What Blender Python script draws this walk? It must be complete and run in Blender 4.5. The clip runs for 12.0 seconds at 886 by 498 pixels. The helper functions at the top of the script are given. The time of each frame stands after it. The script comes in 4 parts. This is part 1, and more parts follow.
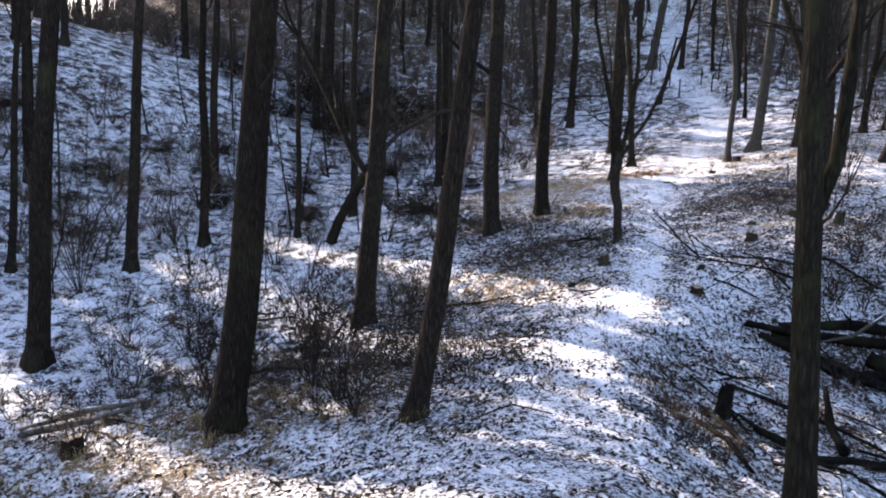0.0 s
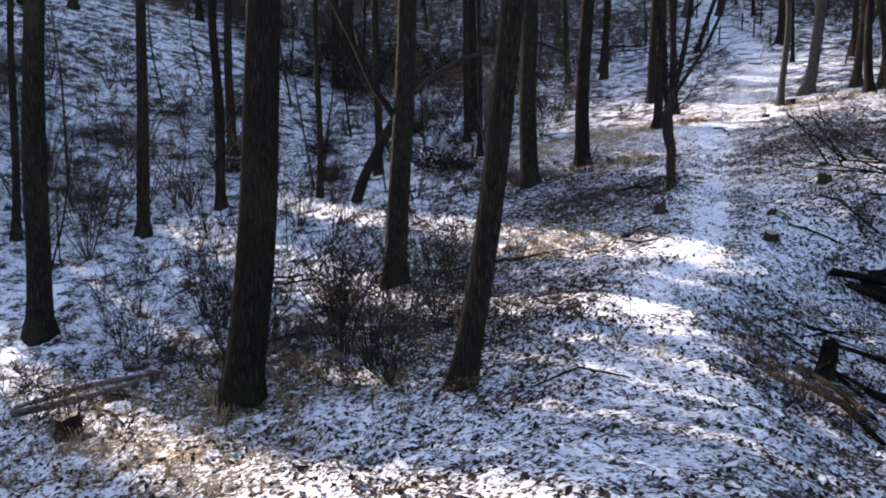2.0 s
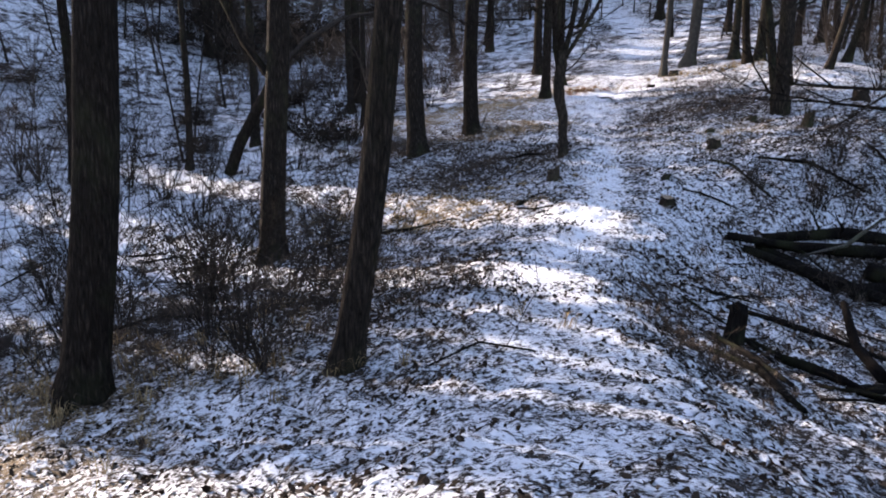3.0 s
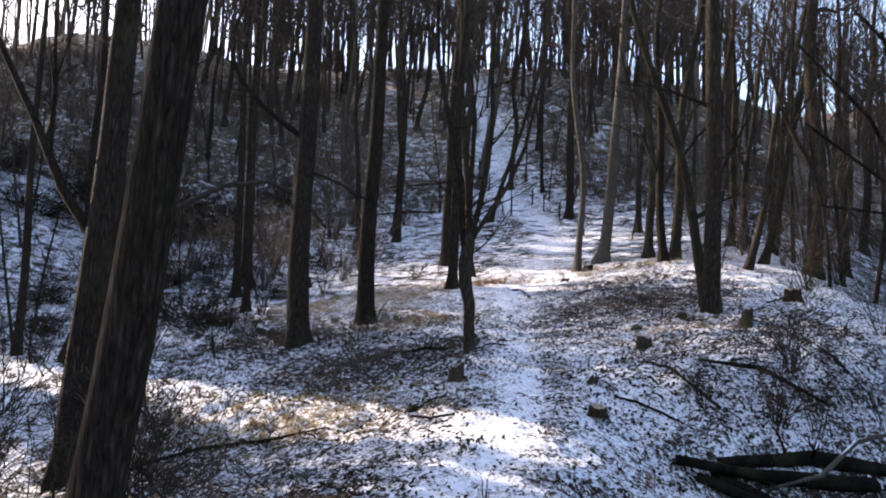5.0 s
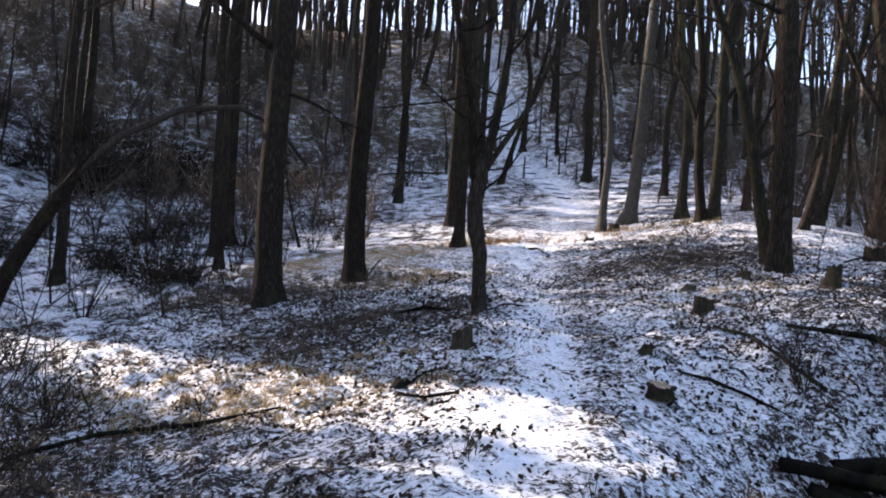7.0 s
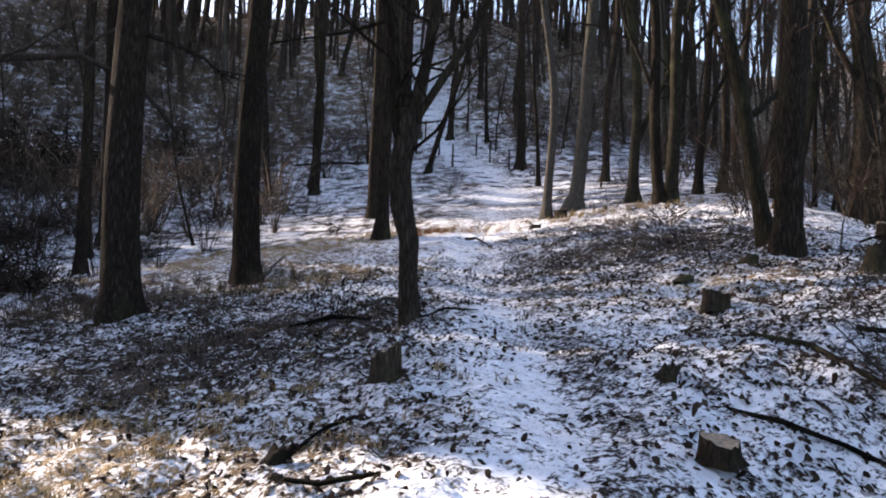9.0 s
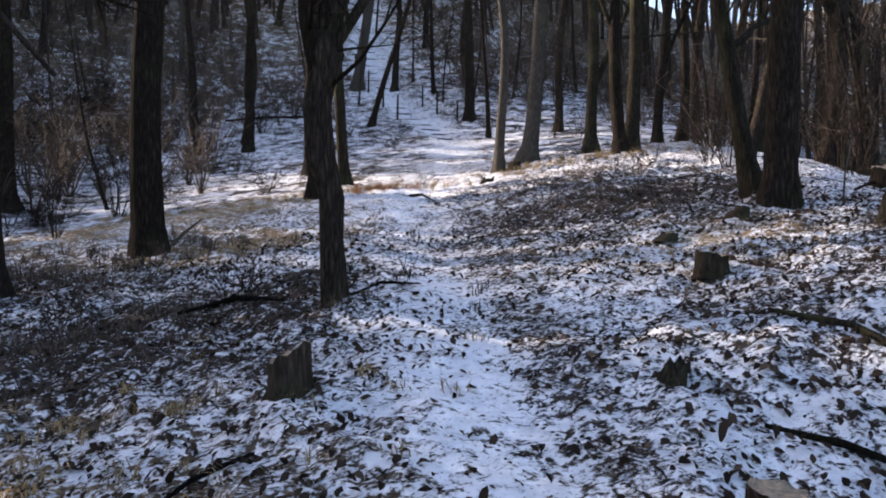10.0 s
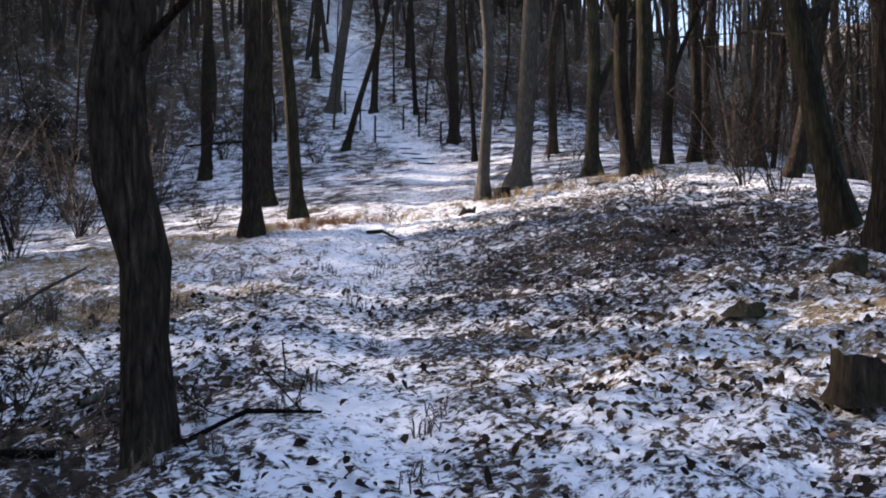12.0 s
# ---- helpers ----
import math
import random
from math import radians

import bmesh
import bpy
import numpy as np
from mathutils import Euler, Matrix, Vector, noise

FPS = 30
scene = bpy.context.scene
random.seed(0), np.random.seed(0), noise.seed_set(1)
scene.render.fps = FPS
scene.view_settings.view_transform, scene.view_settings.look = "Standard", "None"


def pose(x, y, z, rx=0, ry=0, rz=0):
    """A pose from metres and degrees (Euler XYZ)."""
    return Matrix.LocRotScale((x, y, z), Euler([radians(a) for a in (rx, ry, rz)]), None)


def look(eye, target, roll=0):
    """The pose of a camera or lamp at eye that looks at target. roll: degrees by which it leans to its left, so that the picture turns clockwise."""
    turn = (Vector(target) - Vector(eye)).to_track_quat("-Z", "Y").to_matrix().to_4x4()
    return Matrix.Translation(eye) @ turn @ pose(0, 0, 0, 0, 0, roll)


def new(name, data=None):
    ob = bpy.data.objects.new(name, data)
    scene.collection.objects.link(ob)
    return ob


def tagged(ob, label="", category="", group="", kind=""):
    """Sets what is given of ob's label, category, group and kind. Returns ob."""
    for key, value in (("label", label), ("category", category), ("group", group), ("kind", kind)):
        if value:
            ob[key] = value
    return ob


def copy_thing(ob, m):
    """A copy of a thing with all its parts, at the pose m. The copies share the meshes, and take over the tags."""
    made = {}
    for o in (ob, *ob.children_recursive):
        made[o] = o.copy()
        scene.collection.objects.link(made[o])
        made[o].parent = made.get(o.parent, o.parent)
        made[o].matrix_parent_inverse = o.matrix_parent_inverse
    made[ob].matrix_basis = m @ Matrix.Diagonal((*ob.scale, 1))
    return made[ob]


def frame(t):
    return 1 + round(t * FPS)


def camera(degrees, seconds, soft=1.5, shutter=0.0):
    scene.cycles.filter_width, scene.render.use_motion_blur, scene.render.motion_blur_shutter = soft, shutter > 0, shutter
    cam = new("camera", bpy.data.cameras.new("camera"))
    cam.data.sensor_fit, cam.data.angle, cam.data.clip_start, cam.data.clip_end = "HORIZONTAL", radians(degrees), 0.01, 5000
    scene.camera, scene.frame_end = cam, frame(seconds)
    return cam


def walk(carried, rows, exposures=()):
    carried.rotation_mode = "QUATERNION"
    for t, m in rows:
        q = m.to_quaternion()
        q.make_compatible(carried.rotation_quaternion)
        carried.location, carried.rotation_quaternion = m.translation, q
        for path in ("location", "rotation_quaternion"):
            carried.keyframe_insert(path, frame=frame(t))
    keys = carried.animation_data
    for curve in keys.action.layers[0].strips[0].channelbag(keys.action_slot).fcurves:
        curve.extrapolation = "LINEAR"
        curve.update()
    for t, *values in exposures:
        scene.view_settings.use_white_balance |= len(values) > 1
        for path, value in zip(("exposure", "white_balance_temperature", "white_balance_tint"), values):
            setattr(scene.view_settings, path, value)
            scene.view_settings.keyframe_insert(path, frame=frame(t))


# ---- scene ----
cam = camera(59.1, 12.0, 1.9)
PATH = [
    (0, (1.035, 1.27, 2.111), (0.959, 3.256, 1.885), 1.6),
    (0.5, (0.969, 1.68, 1.96), (0.908, 3.661, 1.697), 1.5),
    (1, (0.884, 2.082, 1.812), (0.774, 4.052, 1.488), 2.0),
    (1.5, (0.774, 2.512, 1.68), (0.642, 4.48, 1.353), 1.3),
    (2, (0.706, 2.939, 1.522), (0.568, 4.911, 1.22), -0.1),
    (2.5, (0.617, 3.461, 1.336), (0.545, 5.432, 1.0), -0.6),
    (3, (0.711, 4.061, 1.151), (0.86, 6.024, 0.801), 0.2),
    (3.5, (0.947, 4.828, 1.0), (1.315, 6.778, 0.756), -0.1),
    (5.5, (1.616, 7.788, 0.846), (1.952, 9.751, 1.037), 3.1),
    (6, (1.775, 8.62, 0.635), (2.027, 10.603, 0.705), 1.9),
    (6.5, (1.995, 9.558, 0.53), (2.261, 11.537, 0.635), 3.0),
    (7, (2.14, 10.206, 0.503), (2.49, 12.172, 0.598), 3.3),
    (9, (2.859, 13.467, 0.494), (3.393, 15.392, 0.597), 1.6),
    (9.5, (3.072, 14.195, 0.519), (3.666, 16.104, 0.57), 1.0),
    (10, (3.473, 15.063, 0.608), (4.128, 16.953, 0.602), 0.1),
    (10.5, (3.809, 15.774, 0.672), (4.539, 17.635, 0.676), -0.8),
    (11, (4.182, 16.509, 0.758), (4.953, 18.354, 0.73), -0.8),
    (11.5, (4.469, 17.204, 0.801), (5.17, 19.075, 0.72), -0.6),
    (12, (4.87, 17.945, 0.951), (5.541, 19.828, 1.013), -0.6),
]
walk(cam, [(t, look(eye, target, roll)) for t, eye, target, roll in PATH],
     [(0, 1.97, 6660, 20), (0.5, 1.69, 6610, 20), (1, 1.84, 6620, 20), (1.5, 1.63, 6600, 20), (2.5, 1.78, 6580, 20), (3, 1.7, 6560, 20), (3.5, 1.84, 6720, 20), (5.5, 1.9, 6800, 20), (6, 1.94, 6820, 20), (6.5, 1.68, 6780, 20), (7, 1.8, 6780, 20),
      (9, 1.7, 6960, 20), (10.5, 1.66, 6760, 20), (11, 1.76, 6780, 20), (11.5, 1.88, 6780, 20), (12, 1.65, 6720, 20)])

# ---- light ----
# Low winter sun from ahead and to the left; a clear blue sky fills the shade.
SUN_WAY = Vector((-0.72, 0.69, 0.0)).normalized()
SUN_UP = radians(23)
world = bpy.data.worlds.new("winter_sky")
world.use_nodes = True
scene.world = world
wn = world.node_tree
sky = wn.nodes.new("ShaderNodeTexSky")
sky.sky_type = "NISHITA"
sky.sun_disc = False
sky.sun_elevation = SUN_UP
sky.sun_rotation = math.atan2(SUN_WAY.x, SUN_WAY.y)
sky.dust_density = 1.5
background = wn.nodes["Background"]
wn.links.new(sky.outputs["Color"], background.inputs["Color"])
background.inputs["Strength"].default_value = 0.15

lamp = bpy.data.lights.new("sun", "SUN")
lamp.energy = 5.0
lamp.angle = radians(0.55)
lamp.color = (1.0, 0.90, 0.76)
sun = new("sun", lamp)
toward = SUN_WAY * math.cos(SUN_UP) + Vector((0, 0, math.sin(SUN_UP)))
sun.matrix_world = look(toward * 90, (0, 0, 0))

# ---- materials ----


def node_mat(name):
    m = bpy.data.materials.new(name)
    m.use_nodes = True
    nt = m.node_tree
    return m, nt, nt.nodes["Principled BSDF"]


def link(nt, a, b):
    nt.links.new(a, b)


def add(nt, kind, **values):
    n = nt.nodes.new(kind)
    for key, value in values.items():
        n.inputs[key.replace("_", " ")].default_value = value
    return n


def ramp(nt, source, stops):
    r = nt.nodes.new("ShaderNodeValToRGB")
    e = r.color_ramp.elements
    while len(e) < len(stops):
        e.new(0.5)
    for k, (place, colour) in enumerate(stops):
        e[k].position = place
        e[k].color = (*colour, 1) if len(colour) == 3 else (colour[0],) * 3 + (1,)
    link(nt, source, r.inputs["Fac"])
    return r


def mix(nt, fac, a, b):
    n = nt.nodes.new("ShaderNodeMix")
    n.data_type = "RGBA"
    for socket, value in ((n.inputs[0], fac), (n.inputs[6], a), (n.inputs[7], b)):
        if isinstance(value, (int, float)):
            socket.default_value = value
        elif isinstance(value, tuple):
            socket.default_value = (*value, 1)
        else:
            link(nt, value, socket)
    return n.outputs[2]


def calc(nt, op, a, b=0.0):
    n = nt.nodes.new("ShaderNodeMath")
    n.operation = op
    for k, value in enumerate((a, b)):
        if isinstance(value, (int, float)):
            n.inputs[k].default_value = value
        else:
            link(nt, value, n.inputs[k])
    return n.outputs[0]


def stretched(nt, sx, sy, sz):
    tc = nt.nodes.new("ShaderNodeTexCoord")
    mp = nt.nodes.new("ShaderNodeMapping")
    mp.inputs["Scale"].default_value = (sx, sy, sz)
    link(nt, tc.outputs["Object"], mp.inputs["Vector"])
    return mp.outputs["Vector"]


def noise_tex(nt, vec, scale, detail=4.0, rough=0.6, warp=0.0):
    n = add(nt, "ShaderNodeTexNoise", Scale=scale, Detail=detail, Roughness=rough, Distortion=warp)
    link(nt, vec, n.inputs["Vector"])
    return n.outputs["Fac"]


def relief(nt, bsdf, height, strength, distance):
    b = add(nt, "ShaderNodeBump", Strength=strength, Distance=distance)
    link(nt, height, b.inputs["Height"])
    link(nt, b.outputs["Normal"], bsdf.inputs["Normal"])


def ground_material():
    """Thin patchy snow over dark leaf litter; the colour attribute 'cover' says how much snow lies where."""
    m, nt, bsdf = node_mat("snow_and_litter")
    vec = stretched(nt, 1, 1, 1)
    wide = noise_tex(nt, vec, 0.55, 3)
    clump = noise_tex(nt, vec, 3.2, 5, 0.62, 0.6)
    fine = noise_tex(nt, vec, 14.0, 4, 0.68, 0.9)
    vor = add(nt, "ShaderNodeTexVoronoi", Scale=13.0, Randomness=1.0)
    link(nt, stretched(nt, 1, 1.25, 1), vor.inputs["Vector"])
    cover = nt.nodes.new("ShaderNodeVertexColor")
    cover.layer_name = "cover"
    sep = nt.nodes.new("ShaderNodeSeparateColor")
    link(nt, cover.outputs["Color"], sep.inputs["Color"])
    s = calc(nt, "MULTIPLY", fine, 0.95)
    s = calc(nt, "ADD", s, calc(nt, "MULTIPLY", clump, 0.5))
    s = calc(nt, "ADD", s, calc(nt, "MULTIPLY", wide, 0.36))
    s = calc(nt, "ADD", s, calc(nt, "MULTIPLY", vor.outputs["Distance"], 0.16))
    grain = noise_tex(nt, stretched(nt, 1, 1.5, 1), 34.0, 3, 0.6, 0.4)
    s = calc(nt, "ADD", s, calc(nt, "MULTIPLY", grain, 0.55))
    # on the slopes farther off the snow lies in broader patches
    patchy = calc(nt, "SUBTRACT", noise_tex(nt, vec, 1.7, 4, 0.62, 0.7), 0.492)
    s = calc(nt, "ADD", s, calc(nt, "MULTIPLY", calc(nt, "MULTIPLY", patchy, 1.1), sep.outputs["Blue"]))
    s = calc(nt, "SUBTRACT", s, 1.272)
    s = calc(nt, "SUBTRACT", calc(nt, "ADD", sep.outputs["Red"], 0.0), calc(nt, "ADD", s, 0.5))
    snow = ramp(nt, calc(nt, "ADD", calc(nt, "MULTIPLY", s, 2.0), 0.5), [(0.36, (0.0,)), (0.62, (1.0,))])
    # litter: dark wet leaves, browner and tawny where dry grass stands
    shade = noise_tex(nt, vec, 21.0, 3, 0.7)
    litter = ramp(nt, shade, [(0.30, (0.008, 0.007, 0.006)), (0.52, (0.032, 0.025, 0.021)), (0.74, (0.11, 0.08, 0.06))])
    grass = ramp(nt, shade, [(0.30, (0.10, 0.068, 0.036)), (0.55, (0.33, 0.235, 0.125)), (0.75, (0.52, 0.40, 0.24))])
    under = mix(nt, sep.outputs["Green"], litter.outputs["Color"], grass.outputs["Color"])
    white = ramp(nt, clump, [(0.3, (0.62, 0.64, 0.68)), (0.6, (0.83, 0.84, 0.87))])
    colour = mix(nt, snow.outputs["Color"], under, white.outputs["Color"])
    link(nt, colour, bsdf.inputs["Base Color"])
    bsdf.inputs["Roughness"].default_value = 0.8
    bsdf.inputs["Specular IOR Level"].default_value = 0.08
    high = calc(nt, "ADD", calc(nt, "MULTIPLY", snow.outputs["Color"], 0.4), fine)
    relief(nt, bsdf, high, 0.8, 0.05)
    return m


def bark_material(name, dark, mid, pale, green=0.0, ridge=1.0):
    m, nt, bsdf = node_mat(name)
    vec = stretched(nt, 1, 1, 0.18)
    furrow = noise_tex(nt, vec, 34.0, 6, 0.72, 1.4)
    plate = add(nt, "ShaderNodeTexVoronoi", Scale=24.0)
    plate.feature = "DISTANCE_TO_EDGE"
    link(nt, stretched(nt, 1, 1, 0.15), plate.inputs["Vector"])
    patch = noise_tex(nt, stretched(nt, 1, 1, 0.6), 1.6, 4)
    both = calc(nt, "ADD", calc(nt, "MULTIPLY", furrow, 0.8), calc(nt, "MULTIPLY", plate.outputs["Distance"], 0.5))
    c = ramp(nt, both, [(0.28, dark), (0.54, mid), (0.86, pale)]).outputs["Color"]
    c = mix(nt, calc(nt, "MULTIPLY", ramp(nt, patch, [(0.52, (0.0,)), (0.68, (1.0,))]).outputs["Color"], green), c, (0.075, 0.085, 0.035))
    oi = nt.nodes.new("ShaderNodeObjectInfo")
    tone = calc(nt, "ADD", calc(nt, "MULTIPLY", oi.outputs["Random"], 0.5), 0.75)
    hsv = nt.nodes.new("ShaderNodeHueSaturation")
    link(nt, tone, hsv.inputs["Value"])
    link(nt, c, hsv.inputs["Color"])
    link(nt, hsv.outputs["Color"], bsdf.inputs["Base Color"])
    bsdf.inputs["Roughness"].default_value = 0.9
    bsdf.inputs["Specular IOR Level"].default_value = 0.03
    relief(nt, bsdf, both, 1.0 * ridge, 0.045)
    return m


def scatter_material(name, stops, rough=0.85):
    """Many loose pieces in one mesh, each with a tone of its own."""
    m, nt, bsdf = node_mat(name)
    geo = nt.nodes.new("ShaderNodeNewGeometry")
    c = ramp(nt, geo.outputs["Random Per Island"], stops).outputs["Color"]
    fine = noise_tex(nt, stretched(nt, 1, 1, 1), 60.0, 2)
    c = mix(nt, calc(nt, "MULTIPLY", fine, 0.35), c, (0.03, 0.02, 0.014))
    link(nt, c, bsdf.inputs["Base Color"])
    bsdf.inputs["Roughness"].default_value = rough
    bsdf.inputs["Specular IOR Level"].default_value = 0.03
    return m


def snow_material():
    m, nt, bsdf = node_mat("lying_snow")
    n = noise_tex(nt, stretched(nt, 1, 1, 1), 30.0, 4)
    link(nt, ramp(nt, n, [(0.3, (0.62, 0.64, 0.68)), (0.6, (0.82, 0.83, 0.85))]).outputs["Color"], bsdf.inputs["Base Color"])
    bsdf.inputs["Roughness"].default_value = 0.75
    relief(nt, bsdf, n, 0.5, 0.02)
    return m


def wood_material(name, dark, pale):
    m, nt, bsdf = node_mat(name)
    n = noise_tex(nt, stretched(nt, 1, 1, 0.5), 24.0, 5, 0.6, 1.0)
    link(nt, ramp(nt, n, [(0.3, dark), (0.7, pale)]).outputs["Color"], bsdf.inputs["Base Color"])
    bsdf.inputs["Roughness"].default_value = 0.85
    relief(nt, bsdf, n, 0.6, 0.02)
    return m


GROUND = ground_material()
BARK = bark_material("dark_bark", (0.006, 0.005, 0.004), (0.030, 0.023, 0.018), (0.10, 0.08, 0.063), 0.22)
BARK_GREY = bark_material("grey_bark", (0.025, 0.022, 0.019), (0.075, 0.067, 0.057), (0.18, 0.16, 0.14), 0.3, 0.6)
BARK_MOSS = bark_material("mossy_bark", (0.009, 0.008, 0.006), (0.036, 0.031, 0.022), (0.11, 0.092, 0.064), 0.45)
TWIG = bark_material("twig_bark", (0.015, 0.012, 0.01), (0.044, 0.036, 0.03), (0.11, 0.09, 0.076), 0.0, 0.4)
WET = bark_material("wet_rotten_bark", (0.004, 0.0035, 0.003), (0.012, 0.010, 0.009), (0.045, 0.037, 0.031), 0.2)
WOOD = wood_material("weathered_wood", (0.035, 0.028, 0.022), (0.19, 0.15, 0.115))
FURROWED = bark_material("furrowed_bark", (0.009, 0.0075, 0.006), (0.046, 0.036, 0.028), (0.15, 0.12, 0.092), 0.2, 1.4)
STUMP = bark_material("stump_bark", (0.016, 0.013, 0.010), (0.058, 0.045, 0.033), (0.17, 0.135, 0.095), 0.35)
CUT = wood_material("cut_wood", (0.10, 0.075, 0.05), (0.36, 0.27, 0.18))
SNOW = snow_material()
LEAF = scatter_material("fallen_leaves", [(0.0, (0.010, 0.007, 0.006)), (0.5, (0.026, 0.019, 0.014)), (0.88, (0.042, 0.031, 0.023)), (1.0, (0.12, 0.085, 0.06))])
STRAW = scatter_material("dry_grass", [(0.0, (0.13, 0.085, 0.04)), (0.5, (0.31, 0.215, 0.105)), (1.0, (0.5, 0.38, 0.21))])
RUST = scatter_material("rusty_fern", [(0.0, (0.10, 0.045, 0.024)), (0.5, (0.25, 0.115, 0.058)), (1.0, (0.40, 0.22, 0.12))])
BRUSH = scatter_material("bare_brush", [(0.0, (0.032, 0.025, 0.02)), (0.6, (0.085, 0.067, 0.053)), (1.0, (0.17, 0.135, 0.107))])

# ---- the lie of the land ----


def smooth(a, b, v):
    s = np.clip((np.asarray(v, float) - a) / (b - a), 0, 1)
    return s * s * (3 - 2 * s)


def spline(v, xs, ys):
    xs, ys = np.array(xs, float), np.array(ys, float)
    slope = np.gradient(ys, xs)
    v = np.clip(np.asarray(v, float), xs[0], xs[-1])
    i = np.clip(np.searchsorted(xs, v) - 1, 0, len(xs) - 2)
    h = xs[i + 1] - xs[i]
    s = (v - xs[i]) / h
    return ((1 + 2 * s) * (1 - s) ** 2 * ys[i] + s * (1 - s) ** 2 * h * slope[i]
            + s * s * (3 - 2 * s) * ys[i + 1] + s * s * (s - 1) * h * slope[i + 1])


TRAIL_Y = (-30, 0, 3, 4.8, 8.2, 10.5, 13.5, 15, 18, 21, 25, 30, 34, 36, 39.5, 43, 46, 50, 64)
TRAIL_X = (1.5, 1.0, 0.5, 0.75, 1.9, 2.4, 2.8, 3.5, 4.9, 5.8, 6.7, 8.3, 9.8, 10.7, 12.6, 13.4, 13.6, 13.3, 15.0)
RISE_Y = (-60, -20, 0, 5, 8.2, 9.8, 12.5, 16.4, 18, 20.7, 25, 30.5, 34, 39.5, 44, 50, 60, 75, 90, 130)
RISE_Z = (14, 5.8, 1.05, -0.35, -0.76, -0.98, -0.93, -0.62, -0.38, 0.09, 0.81, 1.85, 2.42, 3.8, 5.0, 7.2, 12.8, 22.2, 26.3, 27.5)


def trail(y):
    return spline(y, TRAIL_Y, TRAIL_X)


def soft(v, w):
    return np.log1p(np.exp(np.clip(v / w, -30, 30))) * w


def height(x, y):
    """Ground level: a trail on a spur, a ravine to the left of it, a knoll and a gully to the right, wooded hills around."""
    x, y = np.asarray(x, float), np.asarray(y, float)
    u = x - trail(y)
    a, b = np.maximum(-u, 0), np.maximum(u, 0)
    k = 0.17 + 0.08 * (1 - smooth(18.0, 22, y))
    left = -k * (np.sqrt(a * a + 0.6) - 0.775)
    left = -1.85 * np.tanh(-left / 1.85 * (1 + 0.35 * smooth(5, 12, a)))
    left = left + 0.40 * soft(a - 20, 2.0)
    left = 10 * np.tanh(np.maximum(left, 0) / 10) + np.minimum(left, 0)
    left = np.where(left > 0, left * (1 - 0.85 * smooth(42, 58, y)), left)
    w = smooth(15.2, 19.5, y)
    knoll = 1.25 * (1 - np.exp(-(b / 4.2) ** 1.5)) - 0.45 * soft(b - 7.5 - 0.36 * np.maximum(y - 22, 0), 1.2)
    gully = -0.25 * b * smooth(0, 1.5, b)
    right = w * knoll + (1 - w) * gully
    right = -6.5 * np.tanh(np.maximum(-right, 0) / 6.5) + np.maximum(right, 0)
    right = np.minimum(right + 0.42 * soft(b - 40, 3), 6)
    rise = spline(y, RISE_Y, RISE_Z)
    rise = rise - np.maximum(rise - 5, 0) * smooth(44, 50, y) * smooth(-16, -48, x)
    h = rise + np.where(u < 0, left, right)
    h = h - 0.2 * np.exp(-((x - 7.0) ** 2 + (y - 16.3) ** 2) / 1.6)
    h = h - 0.12 * np.exp(-((x - 8.0) ** 2 + (y - 20.6) ** 2) / 1.2)
    h = h - 0.1 * np.exp(-((x - 5.2) ** 2 + (y - 13.0) ** 2) / 1.5)
    return h - 0.06 * np.exp(-(u / 0.45) ** 2)


def z_at(x, y):
    return float(height(x, y))


def steps_out(a, b, fine, reach, grow=1.18):
    """Grid lines: even from a to b, then ever wider out to reach."""
    mid = list(np.arange(a, b + fine / 2, fine))
    step, lo, hi = fine, [a], [b]
    while lo[-1] > -reach:
        step *= grow
        lo.append(lo[-1] - step)
        hi.append(hi[-1] + step)
    return np.array(lo[:0:-1] + mid + hi[1:])


WAVES = []
wave_rng = random.Random(4)
for wave, size in ((2.6, 0.016), (1.3, 0.016), (0.6, 0.02), (0.31, 0.016)):
    for _ in range(6):
        t = wave_rng.uniform(0, 6.28)
        k = 6.283 / wave / wave_rng.uniform(0.7, 1.4)
        WAVES.append((k * math.cos(t), k * math.sin(t), wave_rng.uniform(0, 6.28), size * 0.5))


def surface(x, y):
    """Ground level with its small bumps and tussocks."""
    x, y = np.asarray(x, float), np.asarray(y, float)
    near = np.exp(-((np.maximum(np.abs(x - 3) - 10, 0)) ** 2 + (np.maximum(np.abs(y - 17) - 12, 0)) ** 2) / 60)
    tread = np.exp(-((x - trail(y)) / 0.7) ** 2)
    rough = sum(size * np.sin(kx * x + ky * y + ph) for kx, ky, ph, size in WAVES)
    return height(x, y) + rough * near * (1 - 0.55 * tread)


